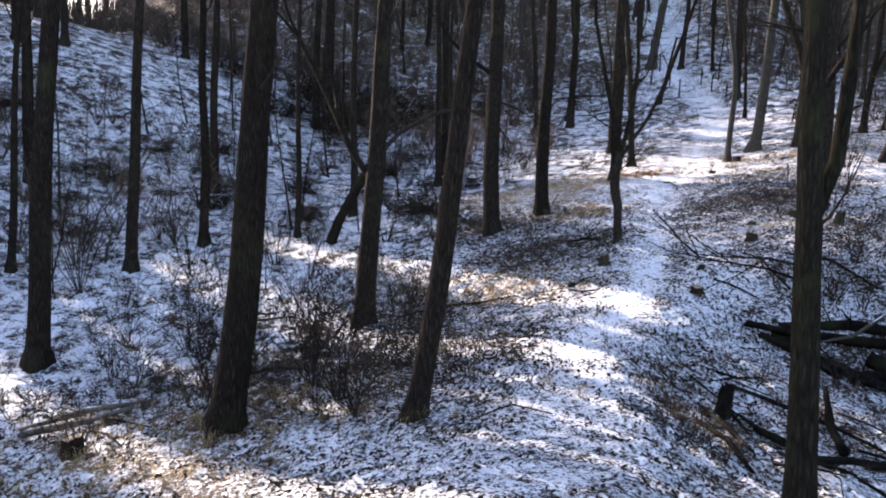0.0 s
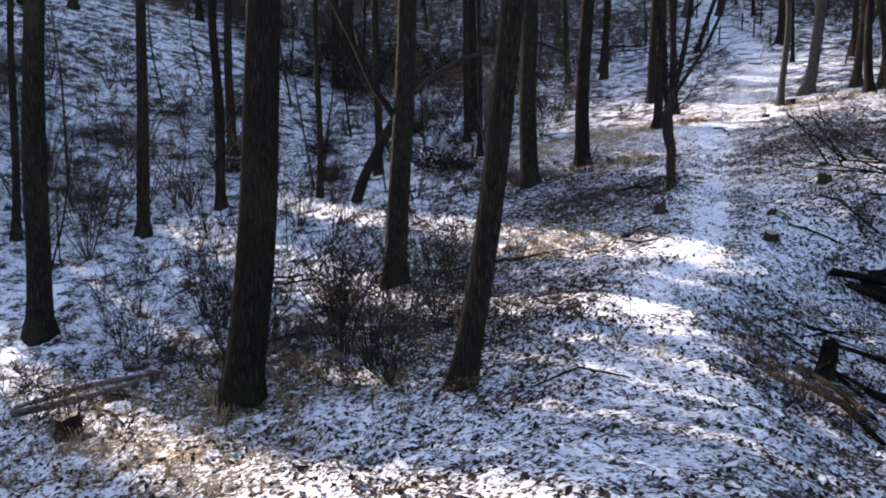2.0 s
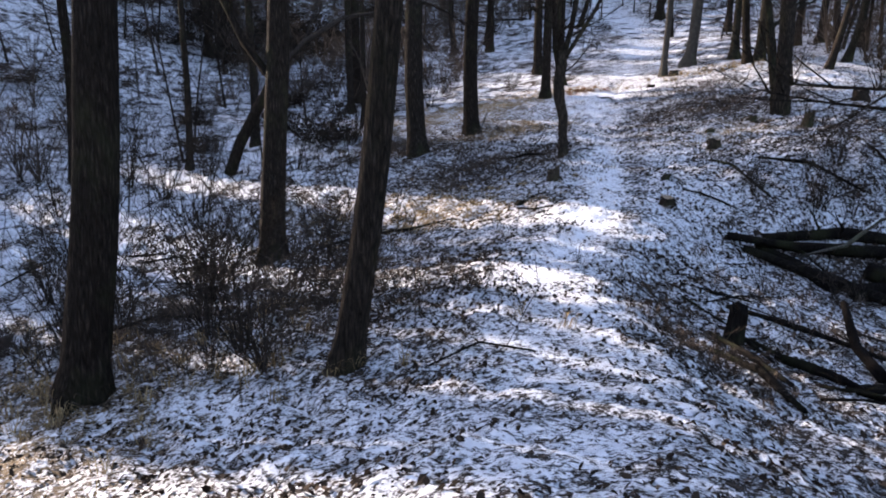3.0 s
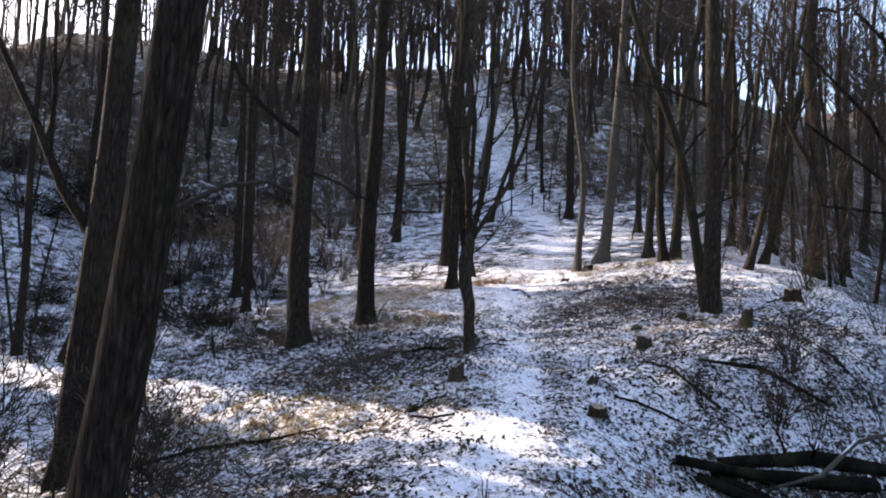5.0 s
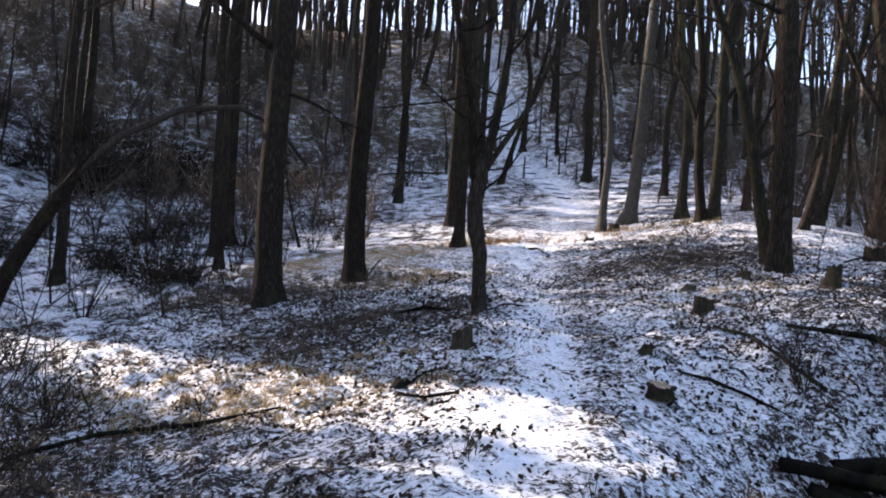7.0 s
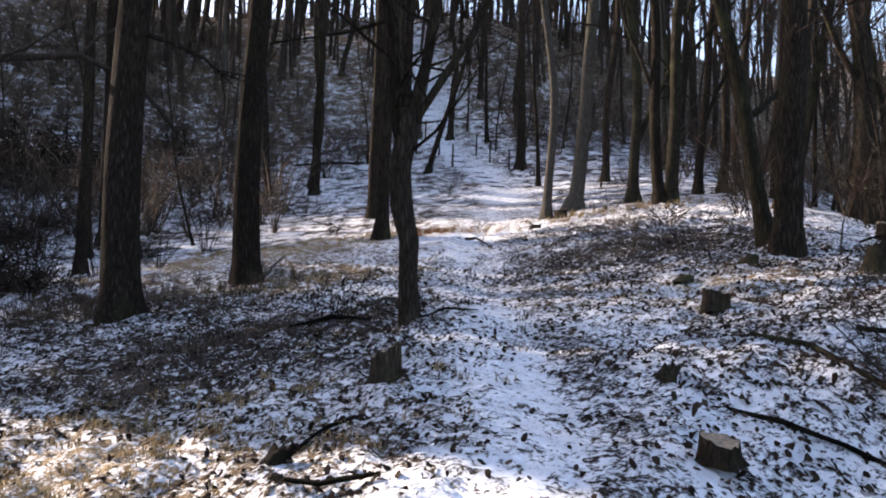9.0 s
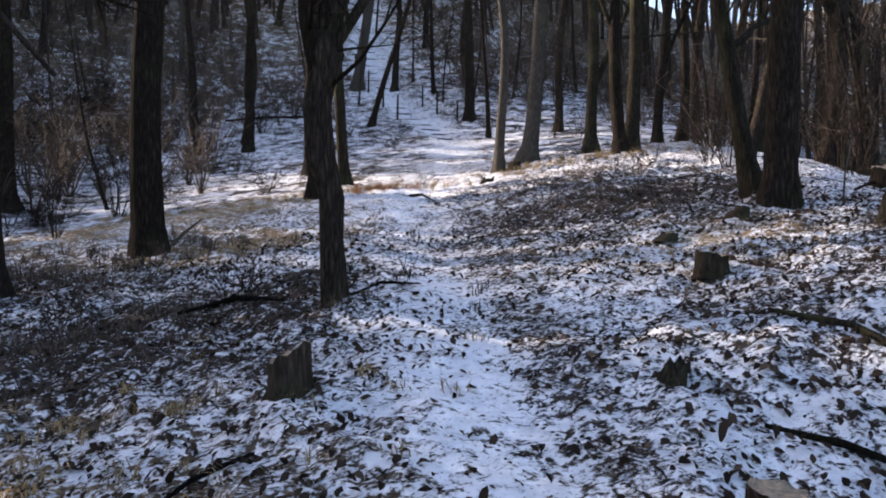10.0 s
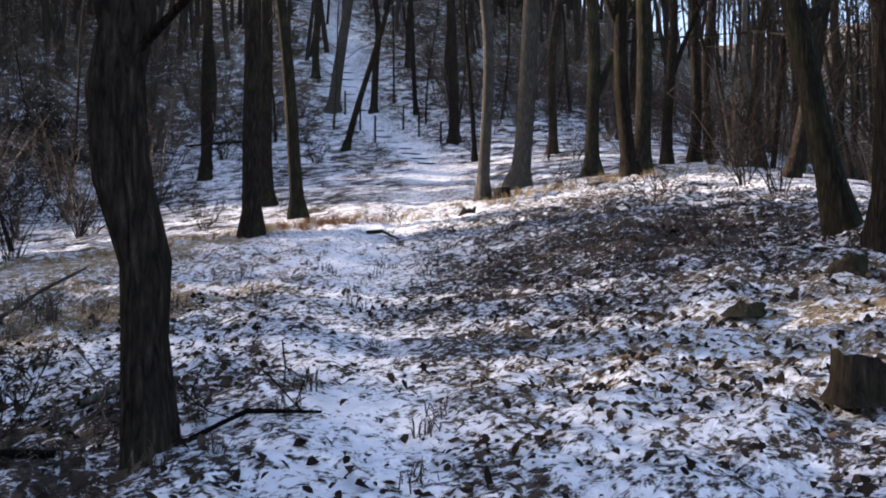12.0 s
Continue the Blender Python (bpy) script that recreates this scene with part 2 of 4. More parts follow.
def build_ground():
    xs, ys = steps_out(-8.0, 13.0, 0.085, 900), steps_out(6.5, 28.0, 0.085, 900)
    gx, gy = np.meshgrid(xs, ys)
    rng = np.random.default_rng(4)
    near = np.exp(-((np.maximum(np.abs(gx - 3) - 10, 0)) ** 2 + (np.maximum(np.abs(gy - 17) - 12, 0)) ** 2) / 60)
    gz = surface(gx, gy) + rng.normal(0, 0.007, gx.shape) * near
    far = np.maximum(np.hypot(gx, gy - 20) - 45, 0)
    gz = gz + np.sin(gx * 0.11 + 1) * np.sin(gy * 0.09) * np.minimum(far * 0.03, 1.2)
    n, mcols = gx.shape
    idx = np.arange(n * mcols).reshape(n, mcols)
    faces = np.stack([idx[:-1, :-1], idx[:-1, 1:], idx[1:, 1:], idx[1:, :-1]], -1).reshape(-1, 4)
    me = bpy.data.meshes.new("ground")
    me.from_pydata(np.stack([gx, gy, gz], -1).reshape(-1, 3).tolist(), [], faces.tolist())
    me.polygons.foreach_set("use_smooth", np.ones(len(faces), bool))
    # how much snow lies where, and where dry grass stands through it
    u = gx - trail(gy)
    snow = 0.492 + 0.062 * np.exp(-(u / 1.2) ** 2) * smooth(4, 11, gy)
    # more litter near the start; far-slope snow also thinned to imitate mottled shade
    snow -= 0.022 * (1 - smooth(9.5, 13, gy)) + 0.035 * smooth(29, 33, gy) * (1 - smooth(44, 50, gy)) * np.exp(-(u / 7) ** 2)
    snow += 0.045 * np.exp(-((u + 0.3) / 0.4) ** 2) * smooth(12, 16, gy)
    snow -= 0.10 * np.exp(-((u - 0.42) / 0.28) ** 2) * smooth(14, 18, gy) * (1 - smooth(22, 24, gy))
    snow -= 0.13 * np.exp(-((gx - 3.2) ** 2 / 3.5 + (gy - 21.9) ** 2 / 1.6))
    snow -= 0.11 * np.exp(-((gx - 1.5) ** 2 / 3.0 + (gy - 25.6) ** 2 / 3))
    snow -= 0.07 * np.exp(-((gx + 2.2) ** 2 / 9.0 + (gy - 15.0) ** 2 / 7.0))
    snow += 0.012 * np.exp(-((gx - 1.2) ** 2 / 4.5 + (gy - 19.4) ** 2 / 1.3))
    snow -= 0.10 * np.exp(-((gx - 9.8) ** 2 / 6.0 + (gy - 25.8) ** 2 / 5.0))
    snow -= 0.07 * np.exp(-((gx - 4.3) ** 2 / 0.5 + (gy - 12.3) ** 2 / 5.0))
    snow -= 0.06 * np.exp(-((gx - 11.8) ** 2 / 6.0 + (gy - 30.2) ** 2 / 1.2))
    snow += 0.02 * np.exp(-((gx - 7.0) ** 2 / 2.0 + (gy - 19.2) ** 2 / 1.5))
    snow -= 0.10 * np.exp(-((gx - 4.5) ** 2 / 8 + (gy - 30.9 - 0.25 * (gx - 5)) ** 2 / 1.4))
    snow -= 0.07 * np.exp(-((gx - 4.3) ** 2 / 2.5 + (gy - 25.6) ** 2 / 0.8))
    snow -= 0.13 * np.exp(-((gx - 10.2) ** 2 / 2.0 + (gy - 15.8) ** 2 / 1.6))
    snow -= 0.08 * np.exp(-((gx - 8.0) ** 2 / 1.5 + (gy - 16.4) ** 2 / 0.3))
    snow -= 0.05 * smooth(-13, -20, gx)
    snow -= 0.055 * np.exp(-((gx - 3.4) ** 2 / 5.0 + (gy - 28.8) ** 2 / 4.0))
    snow += 0.04 * smooth(-6, -9, u) * (1 - smooth(30, 40, gy))
    snow -= 0.06 * np.exp(-((gx - 9.2) ** 2 / 5.0 + (gy - 21.8) ** 2 / 7.0))
    snow -= 0.04 * np.exp(-((gx - 7.6) ** 2 / 5.0 + (gy - 25.0) ** 2 / 5.0))
    snow -= 0.05 * np.exp(-((gx + 1.5) ** 2 / 10.0 + (gy - 17.8) ** 2 / 4.0))
    snow -= 0.02 * np.exp(-((gx - 3.0) ** 2 / 1.6 + (gy - 20.2) ** 2 / 0.8))
    snow += 0.02 * np.exp(-((gx - 12.0) ** 2 / 9.0 + (gy - 38) ** 2 / 40.0))
    snow -= 0.08 * smooth(8, 12, u)
    snow -= 0.10 * smooth(45, 56, gy) * smooth(0.8, 3.5, np.abs(u))
    straw = 0.7 * np.exp(-((gx - 1.4) ** 2 / 5.5 + (gy - 19.4 + 0.35 * (gx - 1.4)) ** 2 / 0.9)) + 0.65 * np.exp(-((gx - 4.4) ** 2 / 3 + (gy - 25.5) ** 2 / 0.8))
    straw += 0.7 * np.exp(-((gx - 8.2) ** 2 / 2.5 + (gy - 21.6) ** 2 / 0.8)) + 0.85 * np.exp(-((gx - 5) ** 2 / 12 + (gy - 30.9 - 0.25 * (gx - 5)) ** 2 / 1.8))
    straw += 0.5 * np.exp(-((gx - 3.4) ** 2 / 6.0 + (gy - 28.8) ** 2 / 5.0))
    straw += 0.5 * np.exp(-((gx + 3.5) ** 2 / 6 + (gy - 11.0) ** 2 / 2)) + 0.30 * smooth(48, 60, gy)
    snow -= 0.045 * smooth(52, 60, gy) * smooth(-14, -6, gx) * (1 - smooth(4, 9, gx))
    data = np.ones((n * mcols, 4))
    data[:, 0], data[:, 1] = np.clip(snow, 0, 1).ravel(), np.clip(straw, 0, 0.9).ravel()
    data[:, 2] = np.clip(smooth(29, 37, gy) * smooth(0.2, 1.6, np.abs(u)) + smooth(-3.5, -8, u), 0, 1).ravel()
    layer = me.color_attributes.new("cover", "FLOAT_COLOR", "POINT")
    layer.data.foreach_set("color", data.ravel())
    me.materials.append(GROUND)
    ob = new("ground", me)
    return tagged(ob, "woodland floor of patchy snow over brown leaf litter", "ground", kind="structure")


build_ground()

# ---- helpers for shapes ----


class Shape:
    """Collects tubes, blades and slabs into one mesh."""

    def __init__(self):
        self.verts, self.faces = [], []

    def tube(self, pts, radii, sides, cap=True, warp=None):
        pts = [Vector(p) for p in pts]
        first = len(self.verts)
        side = None
        for i, p in enumerate(pts):
            way = (pts[min(i + 1, len(pts) - 1)] - pts[max(i - 1, 0)]).normalized()
            if side is None:
                side = way.orthogonal().normalized()
            side = (side - way * side.dot(way)).normalized()
            up = way.cross(side)
            for k in range(sides):
                ang = 6.28319 * k / sides
                r = radii[i] * (warp(i, ang) if warp else 1.0)
                self.verts.append(p + side * (r * math.cos(ang)) + up * (r * math.sin(ang)))
        for i in range(len(pts) - 1):
            a, b = first + i * sides, first + (i + 1) * sides
            for k in range(sides):
                j = (k + 1) % sides
                self.faces.append((a + k, a + j, b + j, b + k))
        if cap:
            self.faces.append(tuple(range(first + sides - 1, first - 1, -1)))
            last = first + (len(pts) - 1) * sides
            self.faces.append(tuple(range(last, last + sides)))

    def quad(self, a, b, c, d):
        n = len(self.verts)
        self.verts += [a, b, c, d]
        self.faces.append((n, n + 1, n + 2, n + 3))

    def mesh(self, name, material, flat=False):
        me = bpy.data.meshes.new(name)
        me.from_pydata([tuple(v) for v in self.verts], [], self.faces)
        if not flat:
            me.polygons.foreach_set("use_smooth", np.ones(len(me.polygons), bool))
        me.materials.append(material)
        return me


def part(name, shape, material, parent, label="", flat=False):
    ob = new(name, shape.mesh(name, material, flat))
    ob.parent = parent
    return tagged(ob, label)


def crook(rng, start, way, length, segments, wander, lift):
    """A wandering line from start, bending upwards by lift."""
    pts, way = [Vector(start)], Vector(way).normalized()
    for _ in range(segments):
        way = (way + Vector((rng.gauss(0, wander), rng.gauss(0, wander), rng.gauss(0, wander) + lift))).normalized()
        pts.append(pts[-1] + way * (length / segments))
    return pts


def grow(rng, out, start, way, length, r, depth, spread=0.9, kids=5):
    seg = 5 if depth >= 2 else (3 if depth == 1 else 2)
    pts = crook(rng, start, way, length, seg, 0.16, 0.07)
    out.tube(pts, [max(r * (1 - 0.75 * i / seg), 0.004) for i in range(seg + 1)], 5 if depth >= 2 else (4 if depth == 1 else 3), cap=False)
    if depth == 0:
        return
    for _ in range(kids):
        f = rng.uniform(0.25, 1.0) * seg
        i = min(int(f), seg - 1)
        p = pts[i].lerp(pts[i + 1], f - i)
        along = (pts[i + 1] - pts[i]).normalized()
        out_way = along + Vector((rng.gauss(0, 1), rng.gauss(0, 1), rng.gauss(0.25, 0.7))).normalized() * spread
        grow(rng, out, p, out_way, length * rng.uniform(0.35, 0.6), r * rng.uniform(0.35, 0.5), depth - 1, spread, kids)


def trunk_line(rng, tall, bend, sway):
    """The axis of a trunk: bend (dx, dy per metre) and a gentle sway."""
    n = max(8, int(tall / 0.55))
    ph = [rng.uniform(0, 6.28) for _ in range(4)]
    pts = []
    for i in range(n + 1):
        z = -0.35 + (tall + 0.35) * (i / n) ** 1.15
        k = max(z, 0)
        pts.append(Vector((bend[0] * k + sway * (math.sin(z * 0.45 + ph[0]) + 0.5 * math.sin(z * 1.1 + ph[1]) - math.sin(ph[0]) - 0.5 * math.sin(ph[1])),
                           bend[1] * k + sway * (math.sin(z * 0.4 + ph[2]) - math.sin(ph[2])), z)))
    return pts


def at_height(pts, z):
    for a, b in zip(pts, pts[1:]):
        if b.z >= z:
            return a.lerp(b, (z - a.z) / max(b.z - a.z, 1e-6))
    return pts[-1]


def tree_shapes(seed, d, tall, bend=(0, 0), sway=0.05, first=0.42, limbs=15, sides=10, flare=0.5, limb_len=0.2, kids=4, stubs=2):
    """A bare broadleaf tree: a tapered trunk with a flared foot, and limbs that branch twice."""
    rng = random.Random(seed)
    pts = trunk_line(rng, tall, bend, sway)
    r0 = d / 2

    def radius(z):
        f = max(0.0, min(1.0, z / tall))
        return r0 * ((1 - f) ** 0.75 * 0.94 + 0.06) * (1 + flare * math.exp(-max(z, 0) / 0.22))

    lobes, ph = rng.choice((3, 4, 5)), rng.uniform(0, 6.28)

    def warp(i, ang):
        z = pts[i].z
        foot = 0.22 * math.exp(-max(z, 0) / 0.3) * math.cos(lobes * ang + ph)
        return 1 + foot + 0.07 * noise.noise((math.cos(ang) * 1.6 + seed, math.sin(ang) * 1.6, z * 0.7)) + 0.04 * noise.noise((math.cos(ang) * 6, math.sin(ang) * 6 + seed, z * 1.2))

    trunk, crown = Shape(), Shape()
    trunk.tube(pts, [radius(p.z) for p in pts], sides, warp=warp)
    for k in range(limbs):
        z = tall * (first + (0.97 - first) * (k + rng.random()) / limbs)
        p = at_height(pts, z)
        ang = k * 2.4 + rng.uniform(-0.5, 0.5)
        rise = rng.uniform(0.45, 1.1)
        grow(rng, crown, p, (math.cos(ang), math.sin(ang), rise), tall * limb_len * rng.uniform(0.6, 1.15) * (1.15 - 0.6 * z / tall), radius(z) * rng.uniform(0.3, 0.5), 2, 0.9, kids)
    for _ in range(stubs):
        z = rng.uniform(0.12, first) * tall
        ang = rng.uniform(0, 6.28)
        grow(rng, crown, at_height(pts, z), (math.cos(ang), math.sin(ang), rng.uniform(-0.1, 0.4)), rng.uniform(0.5, 1.6), radius(z) * 0.14 + 0.006, 1, 0.8, 3)
    return trunk, crown, pts, radius


def finish_tree(trunk, crown, x, y, bark, label, group="", name="tree", twig=TWIG):
    ob = new(name)
    ob.location = (x, y, z_at(x, y))
    part("trunk", trunk, bark, ob)
    if crown.verts:
        part("crown", crown, twig, ob)["kind"] = "stuff"
    return tagged(ob, label, "tree", group)


def lean_to(deg, azim=-15):
    """Metres sideways for each metre up, to the walker's right; a pair is taken as it stands."""
    if isinstance(deg, tuple):
        return deg
    t = math.tan(radians(deg))
    return (t * math.cos(radians(azim)), t * math.sin(radians(azim)))


def tree(seed, x, y, d, deg, label, tall=18, bark=BARK, extra=None, **kw):
    t, c, pts, radius = tree_shapes(seed, d, tall, lean_to(deg), **kw)
    ob = finish_tree(t, c, x, y, bark, label)
    if extra:
        extra(random.Random(seed + 99), ob, pts, bark)
    return ob


def limb_at(z, way, length, r, kids=4, depth=2):
    def go(rng, ob, pts, bark):
        s = Shape()
        grow(rng, s, at_height(pts, z), way, length, r, depth, 0.8, kids)
        part("limb", s, bark, ob)
    return go


def several(*fs):
    def go(rng, ob, pts, bark):
        for f in fs:
            f(rng, ob, pts, bark)
    return go


# ---- trees beside the trail ----
tree(1, -2.52, 12.3, 0.50, (0.095, 0.0), "thick dark-barked tree trunk rising from brush", 20, sides=22, first=0.42, flare=0.45)
tree(2, 0.33, 11.45, 0.295, (0.11, -0.06), "leaning furrowed tree trunk beside the snowy trail", 18, FURROWED, sides=24, first=0.45, flare=0.25)
tree(3, -1.33, 18.2, 0.46, (0.07, 0.0), "dark forked tree trunk standing behind bare shrubs", 17, sides=18, flare=0.3,
     extra=limb_at(3.1, (-1.0, 0.1, 0.85), 5.0, 0.085, 3))
tree(4, -7.9, 16.7, 0.46, (0.09, 0.0), "dark tree trunk on the ravine slope", 19, sides=14)
tree(5, -8.6, 22.8, 0.34, (0.03, 0.0), "straight slender tree in the snowy ravine", 17, sides=12)
tree(6, -7.5, 25.6, 0.30, (-0.035, 0.0), "slender tree leaning over the snowy ravine", 16, sides=12, sway=0.12)
tree(7, -9.3, 32.0, 0.36, 2.0, "dark tree on the far ravine side", 17)
tree(8, -4.7, 26.4, 0.20, 1.2, "thin young tree in the snowy ravine", 13, sides=10)
tree(9, 1.57, 24.25, 0.50, (0.005, 0.12), "thick dark tree trunk on a brown bank", 20, sides=20, flare=0.3,
     extra=several(limb_at(4.6, (-1, 0.05, 0.35), 3.6, 0.08, 3), limb_at(3.9, (0.9, -0.4, -0.55), 1.6, 0.05, 3, 1)))
tree(10, 3.18, 26.15, 0.42, (0.01, 0.04), "straight dark tree trunk on a brown bank", 20, sides=18, flare=0.25)
tree(11, 7.2, 37.3, 0.38, 0.8, "slender dark tree beside the far trail", 18)
tree(12, 6.18, 30.5, 0.31, (0.005, 0.0), "slender dark tree beside the trail", 16, sides=12)
tree(13, 7.37, 33.5, 0.28, (-0.065, 0.0), "slender mossy tree leaning beside the trail", 14, bark=BARK_MOSS, sides=12)
tree(14, 10.67, 31.9, 0.23, (-0.07, -0.14), "slim pale-edged tree beside the trail brow", 15, BARK_GREY, sides=14, sway=0.15)
tree(15, 12.3, 33.7, 0.42, (0.035, -0.1), "grey-barked tree with a flared foot at the brow", 18, BARK_GREY, sides=16, flare=0.6)
tree(16, 13.1, 30.5, 0.27, -1.5, "dark tree of a close pair on the knoll", 17, sway=0.15, extra=limb_at(2.6, (-0.5, 0.2, 1), 5.0, 0.06, 3))
tree(17, 13.9, 31.3, 0.33, 3.2, "mossy tree of a close pair on the knoll", 17, BARK_MOSS, sway=0.15, extra=limb_at(3.4, (0.6, 0, 1), 5.0, 0.06, 3))
tree(18, 13.7, 32.9, 0.30, -1.5, "short thick-footed tree on the knoll", 14, BARK_MOSS, flare=0.7, sway=0.15, extra=limb_at(1.6, (0.45, -0.1, 1), 6.0, 0.09, 3))
tree(19, 10.22, 22.45, 0.38, (-0.07, -0.08), "thick scaly-barked tree trunk on the knoll", 19, FURROWED, sides=20, flare=0.35,
     extra=several(limb_at(4.3, (-1, 0.2, 0.15), 2.2, 0.05, 3), limb_at(3.2, (1, 0.1, 0.35), 1.8, 0.03, 3, 1)))
tree(20, 10.62, 23.35, 0.24, -15, "crooked tree leaning away from a thick trunk", 12, BARK_MOSS, sides=14, sway=0.16, first=0.3,
     extra=limb_at(1.9, (1, 0.2, 0.5), 1.8, 0.07, 3))
tree(21, 16.8, 28.2, 0.46, 1.5, "dark tree trunk beyond the knoll's edge", 19, sides=14, sway=0.15, extra=limb_at(3.0, (-0.7, 0.2, 1), 5.5, 0.09, 3))
tree(23, 14.6, 28.1, 0.22, 9, "slim tree leaning over the knoll's edge", 12, sway=0.14)
tree(24, 15.4, 46.0, 0.42, -2.0, "dark forked tree beside the timber steps", 16, first=0.28)
tree(25, 14.6, 42.0, 0.17, -2.0, "thin young tree near the timber steps", 10)
tree(26, 16.8, 40.6, 0.30, 0.0, "dark tree behind the knoll", 17, sway=0.15)
tree(27, 17.3, 35.2, 0.28, 3.0, "slim dark tree on the knoll's far edge", 16, sway=0.15, extra=limb_at(2.2, (0.5, 0, 1), 5.5, 0.08, 3))
tree(28, 18.4, 35.6, 0.30, 3.0, "slim dark tree on the knoll's far edge", 17, sway=0.15)
tree(29, 19.6, 36.4, 0.28, 5.0, "leaning dark tree on the knoll's far edge", 16, sway=0.15, extra=limb_at(3.0, (-0.5, 0, 1), 5.0, 0.07, 3))
tree(30, 19.4, 34.2, 0.27, 6.0, "leaning dark tree on the knoll's far edge", 16, sway=0.15)
tree(31, 16.0, 29.5, 0.24, 10, "leaning mossy tree on the knoll's slope", 13, BARK_MOSS, sway=0.12)
tree(32, 6.1, 44.5, 0.38, 1.8, "tree with a swollen foot on the far slope", 15, sway=0.15)
tree(33, 4.4, 45.0, 0.30, -5.0, "leaning tree on the far slope", 15, sway=0.1)
tree(34, -0.3, 36.6, 0.40, -1.5, "dark tree across the ravine", 18)
tree(35, 0.1, 30.3, 0.20, -1.0, "thin dark tree on the ravine's edge", 13)
tree(36, -3.3, 29.2, 0.28, 0.5, "slender dark tree across the ravine", 15)
tree(37, -7.5, 43.0, 0.42, 0.0, "tall dark tree on the far hillside", 19)
tree(38, -7.0, 44.6, 0.42, -1.0, "tall dark tree on the far hillside", 19)
tree(39, -0.5, 34.5, 0.28, -0.5, "dark tree on the bank above the ravine", 16)
tree(40, -11.6, 22.0, 0.22, 4.6, "thin tree leaning on the ravine side", 14)
tree(41, -13.9, 27.4, 0.26, 0.0, "thin dark tree on the ravine side", 15)
tree(42, -7.0, 43.2, 0.36, 0.0, "dark tree on the far hillside", 17)
tree(43, 6.2, 46.0, 0.36, -0.5, "dark tree on the slope above the trail", 16, sway=0.15)
tree(44, 12.0, 52.5, 0.55, 9.0, "broad pale tree leaning above the steps", 15, BARK_GREY)
tree(45, 15.4, 50.9, 0.22, -1, "slim forked tree above the steps", 10, first=0.2)
tree(46, 11.2, 46.5, 0.26, 16, "dark tree leaning over the timber steps", 13)


def leaning_snag():
    """A broken stem that leans against the forked tree."""
    rng = random.Random(5)
    s, c = Shape(), Shape()
    pts = [Vector((0, 0, -0.2)), Vector((0.35, -0.1, 0.75)), Vector((0.85, -0.2, 1.7)), Vector((1.35, -0.3, 2.55)), Vector((1.7, -0.35, 3.3))]
    s.tube(pts, [0.17, 0.15, 0.14, 0.125, 0.08], 10, warp=lambda i, a: 1 + 0.1 * math.sin(3 * a + i))
    arch = [Vector((1.45, -0.3, 2.7)), Vector((2.2, -0.3, 3.5)), Vector((3.2, -0.2, 4.1)), Vector((4.2, 0, 4.3)), Vector((5.0, 0.1, 4.0)), Vector((5.6, 0.2, 3.3))]
    c.tube(arch, [0.075, 0.068, 0.06, 0.05, 0.042, 0.028], 7)
    for i in range(1, 5):
        grow(rng, c, arch[i], (rng.uniform(-0.5, 0.8), rng.uniform(-0.6, 0.6), rng.uniform(-0.2, 1)), rng.uniform(0.8, 1.7), 0.025, 1, 0.9, 5)
    return finish_tree(s, c, -3.5, 25.6, BARK, "broken stem leaning with a long arching branch", name="leaning_snag")


leaning_snag()


def forked_sapling():
    """The crooked small tree close to the trail: one twisted stem that parts into several."""
    rng = random.Random(21)
    s, c = Shape(), Shape()
    stem = [Vector(p) for p in ((0.02, 0, -0.3), (0.0, 0, 0.0), (-0.03, 0, 0.5), (-0.02, 0.02, 0.85), (-0.12, 0.02, 1.25), (-0.16, 0, 1.65), (-0.1, 0, 2.0), (-0.08, 0, 2.3))]
    s.tube(stem, [0.18, 0.14, 0.105, 0.108, 0.115, 0.108, 0.112, 0.09], 18, warp=lambda i, a: 1 + 0.12 * math.sin(2 * a + i * 0.7) + 0.06 * math.sin(5 * a - i))
    stems = [(((-0.12, 0, 1.75), (-0.24, 0.05, 2.4), (-0.26, 0.1, 3.2), (-0.5, 0.1, 4.2), (-0.8, 0.2, 5.6), (-0.9, 0.2, 7.5)), 0.085),
             (((-0.06, 0, 2.2), (0.1, 0, 2.8), (0.22, 0.05, 3.5), (0.3, 0, 4.5), (0.2, -0.1, 5.8), (0.35, -0.2, 7.6)), 0.075),
             (((-0.05, 0, 2.1), (0.25, -0.05, 2.6), (0.62, -0.1, 3.2), (0.95, -0.1, 4.0), (1.2, -0.1, 5.2)), 0.055),
             (((-0.1, 0.02, 2.2), (-0.05, 0.2, 3.2), (0.0, 0.3, 4.6), (-0.2, 0.5, 6.5)), 0.06)]
    ob = finish_tree(s, c, 4.81, 21.8, FURROWED, "crooked small tree forking into several stems by the trail", name="forked_tree")
    for line, r in stems:
        limb = Shape()
        pts = [Vector(p) for p in line]
        limb.tube(pts, [r * (1 - 0.13 * i) for i in range(len(pts))], 10, cap=False, warp=lambda i, a: 1 + 0.1 * math.sin(2 * a + i))
        for i in range(1, len(pts)):
            for _ in range(2):
                grow(rng, limb, pts[i].lerp(pts[i - 1], rng.random()), (rng.gauss(0.2, 0.9), rng.gauss(0, 0.9), rng.uniform(0.0, 0.9)), rng.uniform(0.6, 1.7), r * 0.3, 1, 0.9, 4)
        part("limb", limb, BARK, ob)
    return ob


forked_sapling()


